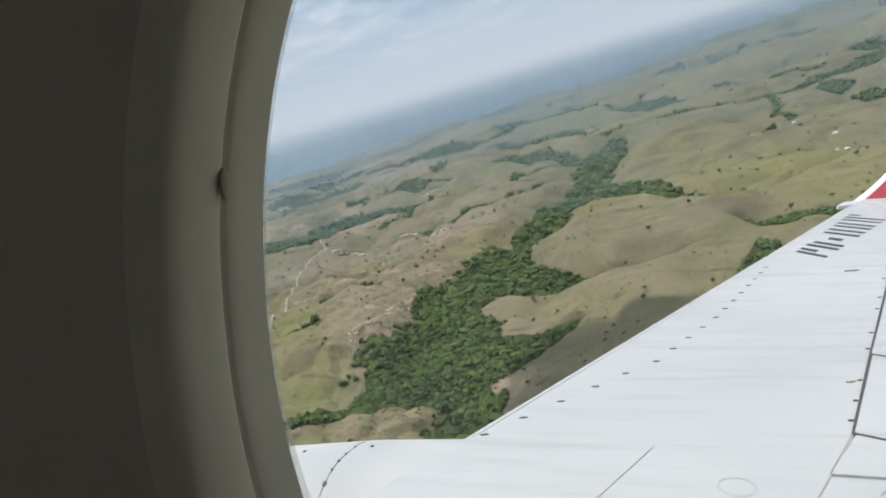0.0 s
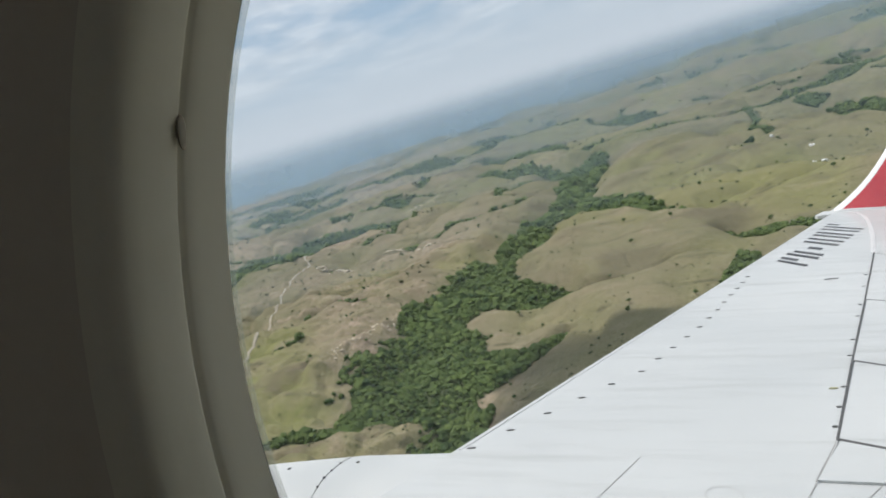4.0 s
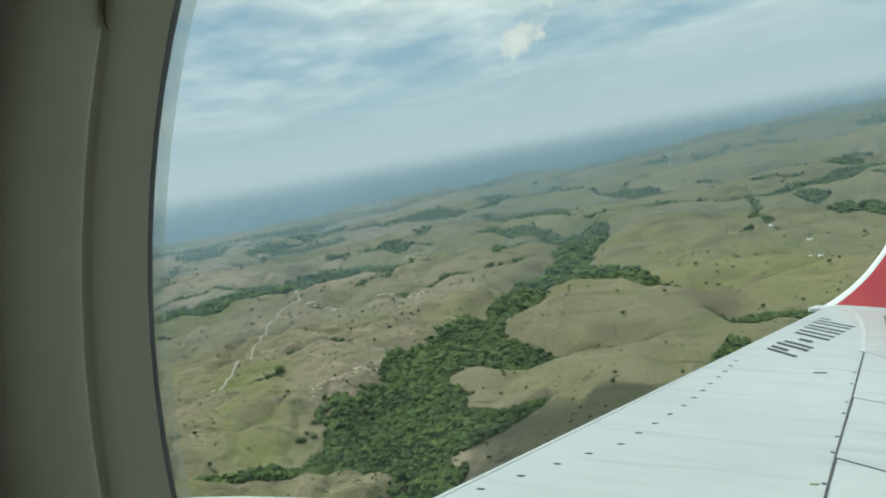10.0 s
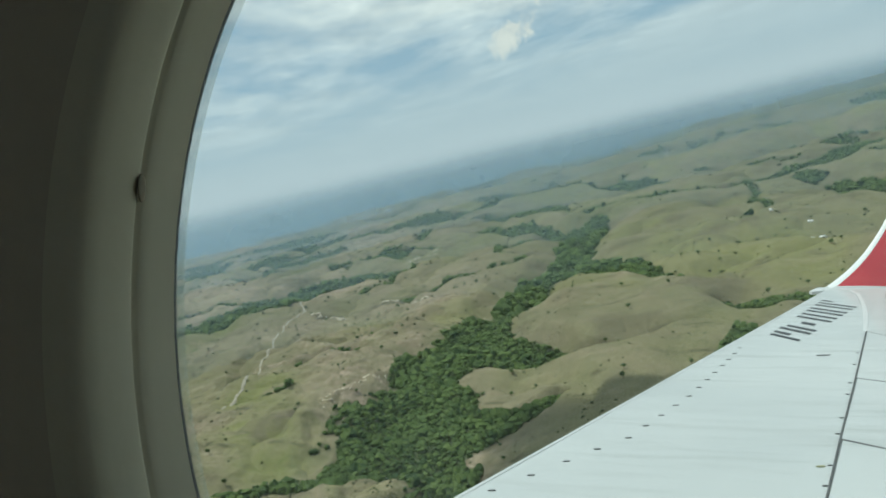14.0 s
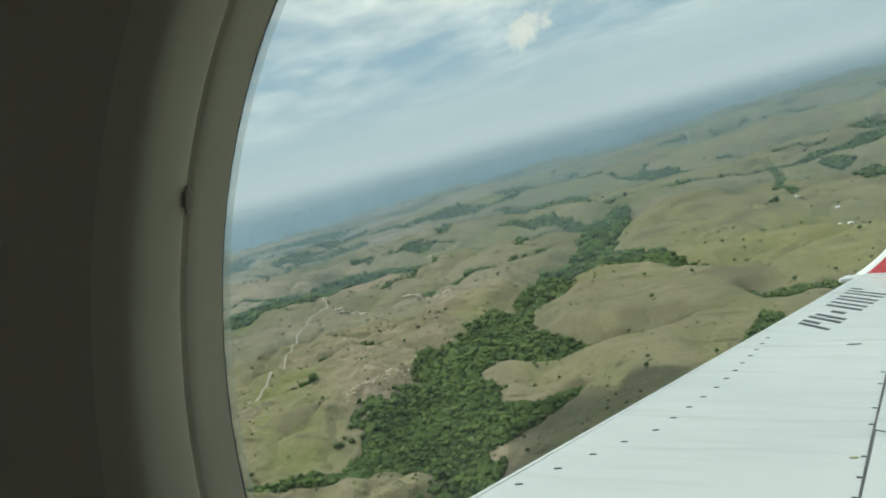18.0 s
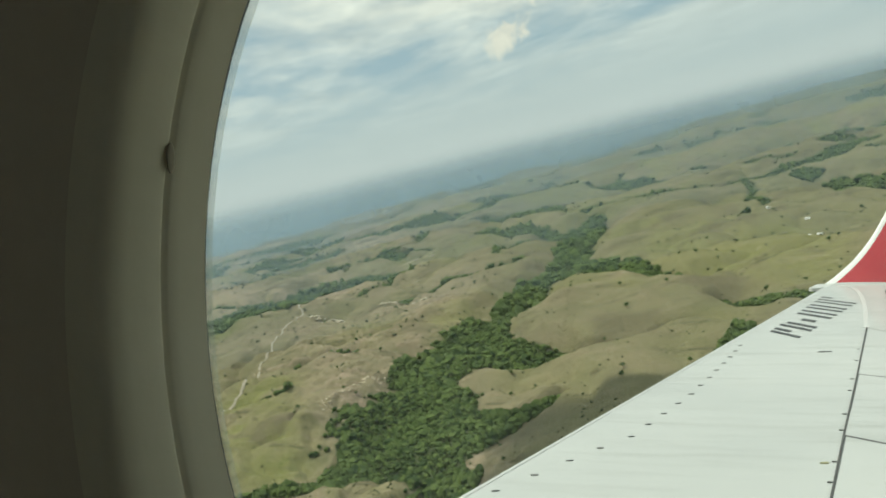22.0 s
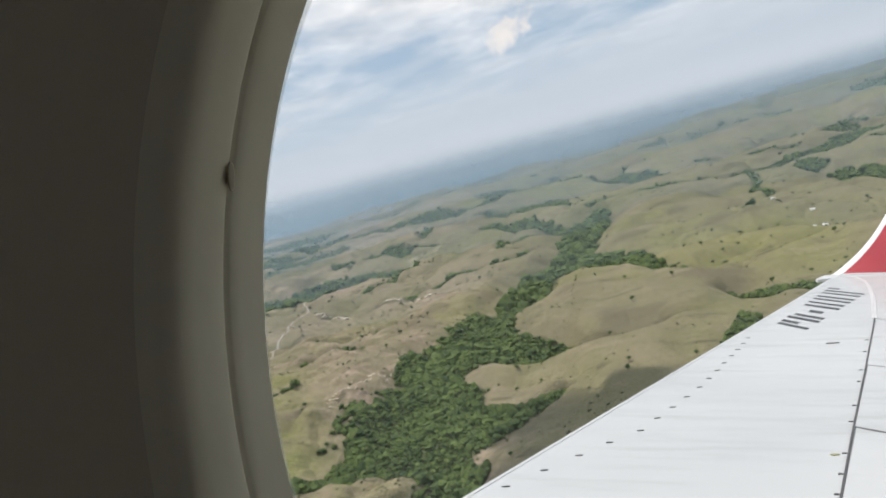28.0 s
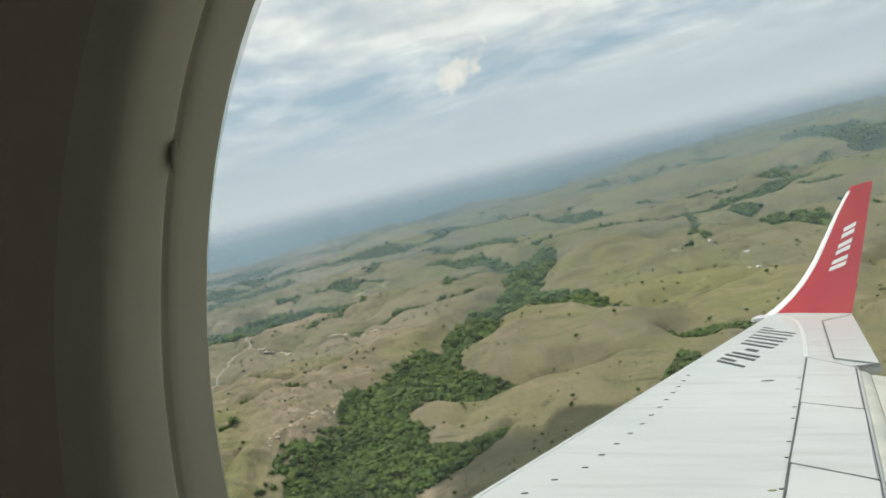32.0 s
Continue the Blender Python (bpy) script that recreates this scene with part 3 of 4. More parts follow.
def build_haze_sheets():
    """Added translucent sheets between the far hills that imitate haze, thinning with height."""
    m = bpy.data.materials.new("haze_sheet_tint")
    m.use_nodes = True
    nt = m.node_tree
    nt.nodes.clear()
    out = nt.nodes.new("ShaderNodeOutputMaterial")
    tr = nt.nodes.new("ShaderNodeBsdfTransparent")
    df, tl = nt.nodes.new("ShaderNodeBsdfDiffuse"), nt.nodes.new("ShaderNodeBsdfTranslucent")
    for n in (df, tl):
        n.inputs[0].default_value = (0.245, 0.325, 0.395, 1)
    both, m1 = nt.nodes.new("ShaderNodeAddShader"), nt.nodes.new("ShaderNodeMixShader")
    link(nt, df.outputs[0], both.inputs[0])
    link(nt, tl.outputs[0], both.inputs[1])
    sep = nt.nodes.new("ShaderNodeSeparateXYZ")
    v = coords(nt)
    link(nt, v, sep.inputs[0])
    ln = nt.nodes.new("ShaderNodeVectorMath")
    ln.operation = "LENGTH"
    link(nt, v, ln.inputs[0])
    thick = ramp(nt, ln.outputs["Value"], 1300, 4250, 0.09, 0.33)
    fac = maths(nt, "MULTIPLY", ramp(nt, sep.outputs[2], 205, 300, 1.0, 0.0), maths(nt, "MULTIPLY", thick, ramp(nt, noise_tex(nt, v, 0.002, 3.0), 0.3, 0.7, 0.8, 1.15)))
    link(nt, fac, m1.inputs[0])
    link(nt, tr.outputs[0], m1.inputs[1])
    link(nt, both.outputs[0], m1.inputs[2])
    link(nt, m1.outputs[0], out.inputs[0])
    # added sheets at five distances, each veiling the land behind it
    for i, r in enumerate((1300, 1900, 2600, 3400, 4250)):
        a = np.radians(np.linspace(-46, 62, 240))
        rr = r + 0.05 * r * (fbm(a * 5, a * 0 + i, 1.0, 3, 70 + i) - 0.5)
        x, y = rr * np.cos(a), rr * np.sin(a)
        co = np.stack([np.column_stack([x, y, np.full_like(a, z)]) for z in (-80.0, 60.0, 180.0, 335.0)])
        ob = new("backdrop_haze_sheet", grid_mesh("haze", co, m))
        tagged(ob, "added translucent sheets imitating haze over the far hills", "haze", kind="structure")


def build_sea():
    """The sea from shore to horizon: a glowing blue-grey sheet, haze painted in with distance."""
    m = bpy.data.materials.new("glowing_sea_haze")
    m.use_nodes = True
    nt = m.node_tree
    nt.nodes.clear()
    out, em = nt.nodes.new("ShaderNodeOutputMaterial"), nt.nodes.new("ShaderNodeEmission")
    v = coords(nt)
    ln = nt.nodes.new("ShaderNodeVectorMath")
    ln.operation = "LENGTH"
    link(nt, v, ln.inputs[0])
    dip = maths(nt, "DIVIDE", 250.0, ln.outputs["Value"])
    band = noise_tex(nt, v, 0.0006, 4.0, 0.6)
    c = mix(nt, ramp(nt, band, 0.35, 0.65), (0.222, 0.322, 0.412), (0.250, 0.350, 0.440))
    # distance haze put into the emitted colour
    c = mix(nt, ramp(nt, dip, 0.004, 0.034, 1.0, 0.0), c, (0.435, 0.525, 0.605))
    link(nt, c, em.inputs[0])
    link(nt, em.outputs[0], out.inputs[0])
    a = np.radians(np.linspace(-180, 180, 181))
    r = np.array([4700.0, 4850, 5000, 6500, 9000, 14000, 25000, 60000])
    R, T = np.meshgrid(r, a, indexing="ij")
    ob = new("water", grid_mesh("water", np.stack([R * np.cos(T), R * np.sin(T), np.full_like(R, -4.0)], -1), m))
    tagged(ob, "glowing blue-grey sea sheet with haze painted in by distance", "sea", kind="structure")


build_ground()
build_haze_sheets()
build_sea()

# ---------------------------------------------------------------- the airliner, banking to the right
# its own axes: x outboard, y ahead, z up, from the eye's mean place
SHIP = Matrix(((0.97651, 0.00309, 0.21545, 0.0), (0.03180, 0.98688, -0.15829, 0.0), (-0.21311, 0.16142, 0.96360, EYE), (0, 0, 0, 1)))
Z0, DIH = -1.666, 0.1155
WUP = Vector((-DIH, 0, 1)).normalized()


def plane(x, y, up=0.0):
    """A place on the wing's upper side."""
    return Vector((x, y, Z0 + DIH * x)) + WUP * up


def lead(x):
    if x < 2.81:
        return 1.47 + (2.81 - x) * 0.68
    return 1.47 - (x - 2.81) * 0.5366 if x < 3.63 else 1.03 - 0.5105 * (x - 3.63)


def trail(x):
    """The fixed trailing edge: behind the spoilers, then behind the aileron."""
    if x < 8.14:
        return -1.47 - 0.373 * (x - 3.5) if x > 3.5 else -1.47 + 0.12 * (3.5 - x)
    return -3.43 - 0.338 * (x - 8.14)


def build_wing(ship):
    xs = [-0.5, 0.35, 1.0, 1.8, 2.5, 2.81, 3.2, 3.63, 4.5, 5.5, 6.5, 7.5, 8.13, 8.15, 9.0, 10.0, 11.0, 12.0, 12.72]
    rings = []
    cs = [0, 0.004, 0.012, 0.03, 0.06, 0.12, 0.25, 0.45, 0.7, 1.0]
    for x in xs:
        le, te = lead(x), trail(x)
        ch = le - te
        th = 0.11 * ch + 0.02
        ring = []
        for c in cs:
            drop = -0.030 * max(0, 1 - c / 0.018) ** 2.2 * min(ch, 2.0)
            ring.append(plane(x, le - c * ch, drop))
        for c in cs[::-1]:
            t = th * (0.12 + 3.2 * (c * (1 - c)) ** 0.8) if 0 < c < 1 else th * 0.10
            ring.append(plane(x, le - c * ch, -max(t, 0.035) - 0.02))
        rings.append(ring)
    wing = part("wing", loft(rings), M_WING, ship, "pale grey wing skin with streaked dirt", smooth=True)
    me = wing.data
    me.set_sharp_from_angle(angle=radians(35))
    # bright bare strip along the nose of the wing
    for a, b in ((3.66, 6.4), (6.42, 9.4), (9.42, 12.5)):
        bm = loft([[plane(x, lead(x) - 0.012, -0.022), plane(x, lead(x) - 0.04, -0.006), plane(x, lead(x) - 0.062, 0.005),
                    plane(x, lead(x) - 0.072, 0.003), plane(x, lead(x) - 0.03, -0.03)] for x in (a, b)])
        part("slat_edge", bm, M_SLAT, wing, "smooth pale leading edge strip")
    # spoiler and aileron panels, each a plate of its own
    hinge = [(3.34, -0.79), (3.78, -1.01), (4.99, -1.46), (6.6, -2.07), (8.74, -2.87)]
    rear = [(3.30, -1.40), (3.53, -1.46), (4.68, -1.89), (6.35, -2.51), (8.10, -3.15)]
    for i in range(4):
        (ax, ay), (bx, by), (cx, cy), (dx, dy) = hinge[i], hinge[i + 1], rear[i + 1], rear[i]
        g = 0.012
        quad = [(ax + g, ay - g), (bx - g, by - g), (cx - g, cy + g), (dx + g, dy + g)]
        part("spoiler", slab([plane(x, y, 0.002) for x, y in quad], 0.012, WUP), M_WING, wing)
        part("seam", strip(plane(ax, ay, 0.0112), plane(bx, by, 0.0112), 0.014 if i else 0.006, 0.004, WUP), M_SEAM if i else M_JOINT, wing)
    for (ax, ay), (bx, by), w in ((hinge[1], rear[1], 0.024), (hinge[2], rear[2], 0.024), (hinge[3], rear[3], 0.005), (hinge[4], rear[4], 0.005), (rear[1], rear[2], 0.006), (rear[2], rear[4], 0.006)):
        part("seam", strip(plane(ax, ay, 0.0118), plane(bx, by, 0.0118), w, 0.004, WUP), M_SEAM, wing)
    ail = [(8.62, -3.13), (11.74, -4.15), (12.35, -4.80), (8.25, -3.46)]
    part("aileron", slab([plane(x, y, 0.003) for x, y in ail], 0.012, WUP), M_WING, wing)
    for a, b in ((0, 1), (1, 2), (0, 3)):
        part("seam", strip(plane(*ail[a], 0.0165), plane(*ail[b], 0.0165), 0.018, 0.003, WUP), M_SEAM, wing)
    part("seam", strip(plane(8.1, -3.16, 0.018), plane(8.2, -3.44, 0.018), 0.07, 0.004, WUP), M_SEAM, wing)
    # thin skin joints
    joints = [((3.59, -0.03), (2.96, 0.29), 0.006), ((2.96, 0.29), (2.95, 0.81), 0.006), ((2.87, 0.98), (2.4, 1.28), 0.004),
              ((3.34, -0.79), (3.0, -0.62), 0.010),
              ((3.2, -0.95), (3.45, -1.15), 0.008)]
    for (ax, ay), (bx, by), w in joints:
        part("skin_joint", strip(plane(ax, ay, 0.0015), plane(bx, by, 0.0015), w * 0.62, 0.0012, WUP), M_JOINT, wing)
    part("seam", strip(plane(2.84, 1.40, 0.004), plane(2.955, 0.81, 0.004), 0.006, 0.003, WUP), M_JOINT, wing)
    # wingtip joint, its sun glint put in as pale strips; strake below the winglet
    tip_joint = [(8.78, -2.88), (9.5, -3.12), (10.3, -3.38), (11.2, -3.64), (11.9, -3.81), (12.3, -3.84), (12.52, -3.74)]
    for (ax, ay), (bx, by) in zip(tip_joint, tip_joint[1:]):
        part("tip_glint_strip", strip(plane(ax, ay, 0.002), plane(bx, by, 0.002), 0.055, 0.005, WUP), M_SLAT, wing, "raised joint strip coloured pale to imitate a sun glint")
    part("strake", slab([plane(x, y, -0.05) for x, y in ((12.28, -3.25), (12.34, -3.23), (12.80, -3.48), (12.80, -3.80), (12.42, -3.50))], 0.05, WUP), M_SLAT, wing, "short pale strake")
    # oval access plugs behind the leading edge
    plugs = [(3.68, 0.89), (3.92, 0.70), (4.17, 0.50), (4.42, 0.30), (4.66, 0.11), (4.90, -0.10), (5.17, -0.23), (5.43, -0.36), (5.70, -0.49),
             (5.97, -0.62), (6.24, -0.73), (6.51, -0.84), (6.78, -0.94), (7.06, -1.05), (7.32, -1.15), (7.59, -1.25), (7.86, -1.35)]
    for x, y in plugs:
        oval(wing, "plug", x, y, 0.025, 0.008, M_SEAM)
    oval(wing, "plug", 7.54, -2.08, 0.075, 0.02, M_SEAM)
    for s in (0.04, 0.10, 0.17, 0.30, 0.38, 0.52, 0.60, 0.75, 0.86):
        x = 3.78 + s * 4.5
        oval(wing, "hinge_fitting", x, -1.01 - (x - 3.78) * 0.372 + 0.025, 0.016, 0.010, M_SEAM)
    oval(wing, "placard", 4.52, -1.21, 0.030, 0.012, M_AMBER)
    bm = bmesh.new()
    for i in range(28):
        a, b = 2 * math.pi * i / 28, 2 * math.pi * (i + 1) / 28
        bm.faces.new([bm.verts.new(plane(3.22 + r * math.cos(t), -0.38 + r * math.sin(t), 0.002)) for r, t in ((0.078, a), (0.078, b), (0.081, b), (0.081, a))])
    part("fuel_cap_ring", bm, M_JOINT, wing, "faint round fuel cap outline")
    # dark painted bars on the outer wing
    tl, tr, br, bl = (8.62, -1.81), (11.25, -3.10), (10.75, -3.46), (8.22, -2.02)

    def on(u, v):
        t = (tl[0] + (tr[0] - tl[0]) * u, tl[1] + (tr[1] - tl[1]) * u)
        q = (bl[0] + (br[0] - bl[0]) * u, bl[1] + (br[1] - bl[1]) * u)
        return plane(t[0] + (q[0] - t[0]) * v, t[1] + (q[1] - t[1]) * v, 0.002)

    for u0, u1, v0, v1 in ((0.0, 0.035, 0, 1), (0.06, 0.10, 0.0, 0.55), (0.15, 0.19, 0, 1), (0.22, 0.26, 0.1, 1), (0.33, 0.38, 0.35, 0.75),
                           (0.46, 0.50, 0, 1), (0.55, 0.585, 0, 1), (0.65, 0.685, 0, 1), (0.73, 0.765, 0, 1), (0.84, 0.87, 0, 1), (0.92, 0.95, 0, 1), (1.0, 1.03, 0, 0.3)):
        part("marking_bar", slab([on(u0, v0), on(u1, v0), on(u1, v1), on(u0, v1)], 0.002, WUP), M_MARK, wing)
    return wing


def oval(parent, name, x, y, a, b, mat):
    d = Vector((0.25, -1.0)).normalized()
    pts = []
    for i in range(12):
        t = 2 * math.pi * i / 12
        u, v = a * math.cos(t), b * math.sin(t)
        pts.append(plane(x + d.x * u - d.y * v, y + d.y * u + d.x * v, 0.001))
    part(name, slab(pts, 0.004, WUP), mat, parent)


def build_flaps(ship):
    """The extended flap behind the wing: fore flap, main flap and thin tail, drooped."""
    spans = [(-0.4, -1.02), (0.4, -1.10), (3.3, -1.42), (5.6, -2.24), (8.05, -3.14)]
    bands = [("fore_flap", 0.0, 0.16, -0.022, -0.055), ("main_flap", 0.17, 0.66, -0.062, -0.17), ("aft_flap", 0.67, 1.0, -0.175, -0.34)]
    flap = None
    for name, f0, f1, z0, z1 in bands:
        rings = []
        for i, (x, y) in enumerate(spans):
            ch = 1.04 - 0.05 * i
            r = []
            for k in range(7):
                c = k / 6
                bul = 0.014 * math.sin(math.pi * min(1, c * 1.0)) ** 0.7
                r.append(plane(x, y - ch * (f0 + (f1 - f0) * c), z0 + (z1 - z0) * c + bul))
            for k in range(6, -1, -1):
                c = k / 6
                r.append(plane(x, y - ch * (f0 + (f1 - f0) * c), z0 + (z1 - z0) * c - 0.03 * (1 - c) - 0.012))
            rings.append(r)
        ob = part(name, loft(rings), M_FLAP, flap or ship, "weathered pale flap section", smooth=True)
        ob.data.set_sharp_from_angle(angle=radians(40))
        flap = flap or ob


def build_winglet(ship):
    def sect(s, c):
        """s up the winglet from 0 to 1, c from its nose to its tail."""
        le = Vector((12.72, -3.56, -0.20)).lerp(Vector((13.36, -5.40, 2.11)), s)
        te = Vector((12.60, -4.93, -0.23)).lerp(Vector((13.38, -5.80, 2.21)), s)
        sag = math.sin(math.pi * min(1, s * 1.0)) * 0.16 * (1 - s)
        le = le + Vector((0.10, -0.52, -0.42)) * (sag * 3.0)
        te = te + Vector((0.20, -0.10, -0.20)) * sag
        return le.lerp(te, c)

    def skin(s, c, side):
        t = 0.055 * (1 - 0.6 * s) * (4 * c * (1 - c)) ** 0.6 * (1.2 - c)
        return sect(s, c) + Vector((-0.92, 0, 0.38)) * t * side

    def shell(s0, s1, c0, c1, grow=0.0, ns=16, nc=10):
        rings = []
        for i in range(ns + 1):
            s = s0 + (s1 - s0) * i / ns
            up = [skin(s, c0 + (c1 - c0) * k / nc, 1) + Vector((-0.92, 0, 0.38)) * grow for k in range(nc + 1)]
            low = [skin(s, c0 + (c1 - c0) * k / nc, -1) - Vector((-0.92, 0, 0.38)) * grow for k in range(nc, -1, -1)]
            rings.append(up + low)
        return loft(rings)

    body = part("winglet", shell(0.0, 1.0, 0.10, 1.0), M_RED, ship, "red blended winglet curving upward", smooth=True)
    body.data.set_sharp_from_angle(angle=radians(40))
    nose = part("winglet_nose", shell(0.0, 0.965, 0.0, 0.115, 0.003, 16, 4), M_WHITE, body, "white leading edge of the winglet", smooth=True)
    nose.data.set_sharp_from_angle(angle=radians(50))
    cap = part("winglet_cap", shell(0.965, 1.004, 0.0, 1.0, 0.003, 2, 10), M_RED, body, "dark red tip cap")
    part("root_fairing", shell(-0.06, 0.012, 0.02, 1.0, 0.005, 4, 10), M_WING, body, "pale joint fairing", smooth=True)
    # white slanted shapes on the inner face
    out = Vector((-0.92, 0, 0.38))
    for s0 in (0.345, 0.465, 0.585):
        for a, b in ((0.0, 0.033), (0.048, 0.081)):
            q = [skin(s0 + a, 0.44, 1), skin(s0 + a + 0.035, 0.72, 1), skin(s0 + b + 0.035, 0.72, 1), skin(s0 + b, 0.44, 1)]
            part("mark_bar", slab([p + out * 0.004 for p in q], 0.002, out), M_WHITE, body)


def build_nacelle(ship):
    CX, CZ = 3.42, -2.115

    def rim(t, r):
        c, q = math.cos(t), math.sin(t)
        k, wide = (0.77, 1.04) if q > 0 else (1.0, 0.83)
        return math.copysign(abs(q) ** k, q) * r * wide, math.copysign(abs(c) ** k, c) * r

    def sink(y):
        """How far the cowling droops towards its lip."""
        return max(0, y - 1.0) * 0.045 + max(0, y - 1.5) ** 1.3 * 0.05

    prof = [(3.35, 0.66), (3.30, 0.74), (3.15, 0.80), (2.8, 0.835), (2.2, 0.85), (1.6, 0.85), (1.0, 0.842), (0.6, 0.825), (0.3, 0.80), (0.0, 0.755), (-0.25, 0.68)]
    rings = []
    for y, r in prof:
        rings.append([Vector((CX + rim(t, r)[0], y, CZ - sink(y) + rim(t, r)[1])) for t in np.linspace(-math.pi, math.pi, 56)[:-1]])
    nac = part("engine_nacelle", loft(rings), M_COWL, ship, "pale grey engine cowling", smooth=True)
    nac.data.set_sharp_from_angle(angle=radians(40))

    def hoop(y, r, t0, t1, w, name, mat):
        rr = [[Vector((CX + rim(t, r + h)[0], y + dy, CZ - sink(y) + rim(t, r + h)[1])) for dy, h in ((-w, 0.0), (-w, 0.004), (w, 0.004), (w, 0.0))] for t in np.linspace(t0, t1, 24)]
        part(name, loft(rr), mat, nac)

    hoop(1.66, 0.849, -0.70, 0.3, 0.0008, "cowl_seam", M_JOINT)
    hoop(1.74, 0.850, -0.70, -0.50, 0.0008, "cowl_seam", M_JOINT)
    t = -0.60
    line = [Vector((CX + rim(u, 0.852)[0], y, CZ - sink(y) + rim(u, 0.852)[1])) for y, u in ((1.35, -0.675), (1.66, -0.70), (2.0, -0.74), (2.5, -0.785), (3.1, -0.815))]
    for a, b in zip(line, line[1:]):
        part("cowl_split", strip(a, b, 0.007, 0.003, (math.sin(t), 0, math.cos(t))), M_JOINT, nac)
    for t, a, b in ((-0.69, 0.018, 0.014), (-0.54, 0.013, 0.007), (-0.36, 0.020, 0.010), (-0.21, 0.010, 0.006), (-0.08, 0.012, 0.007), (0.02, 0.010, 0.006), (0.12, 0.010, 0.006)):
        n = Vector((math.sin(t), 0, math.cos(t)))
        side = Vector((math.cos(t), 0, -math.sin(t)))
        c = Vector((CX + rim(t, 0.849)[0], 1.66, CZ - sink(1.66) + rim(t, 0.849)[1]))
        pts = [c + side * a * math.cos(u) + Vector((0, 1, 0)) * b * math.sin(u) for u in np.linspace(0, 2 * math.pi, 11)[:-1]]
        part("latch", slab(pts, 0.006, n), M_SEAM, nac)
    for y, t in ((2.35, 0.02), (2.15, -0.05), (1.98, 0.10), (1.55, 0.12)):
        n = Vector((math.sin(t), 0, math.cos(t)))
        c = Vector((CX + rim(t, 0.849)[0], y, CZ - sink(y) + rim(t, 0.849)[1]))
        part("rivet_plate", slab([c + Vector((dx, dy, 0)) for dx, dy in ((-0.010, -0.008), (0.010, -0.008), (0.010, 0.008), (-0.010, 0.008))], 0.004, n), M_SEAM, nac)


def build_ship():
    ship = new("airplane")
    ship.matrix_world = SHIP
    tagged(ship, "white airliner wing with red winglet, flaps extended", "airplane")
    build_wing(ship)
    build_flaps(ship)
    build_winglet(ship)
    build_nacelle(ship)


build_ship()

# ---------------------------------------------------------------- cabin wall and window
CATCH = (0.1276, 0.039)
HA, HB = 0.1382, 0.1788
YC, ZC = -0.0115, 0.0042


def outline(grow, x, n=96, power=2.04):
    pts = []
    for i in range(n):
        t = 2 * math.pi * i / n
        c, s = math.cos(t), math.sin(t)
        pts.append(Vector((x, YC + math.copysign(abs(c) ** (2 / power), c) * (HA + grow), ZC + math.copysign(abs(s) ** (2 / power), s) * (HB + grow))))
    return pts


def square(x, n=96, w=1.3, h=0.85):
    pts = []
    for i in range(n):
        t = 2 * math.pi * i / n
        c, s = math.cos(t), math.sin(t)
        k = max(abs(c), abs(s))
        pts.append(Vector((x, YC + c / k * w, ZC + s / k * h)))
    return pts


def ring(profile):
    bm = loft([outline(g, x) for g, x in profile], closed=True, caps=False)
    return bm


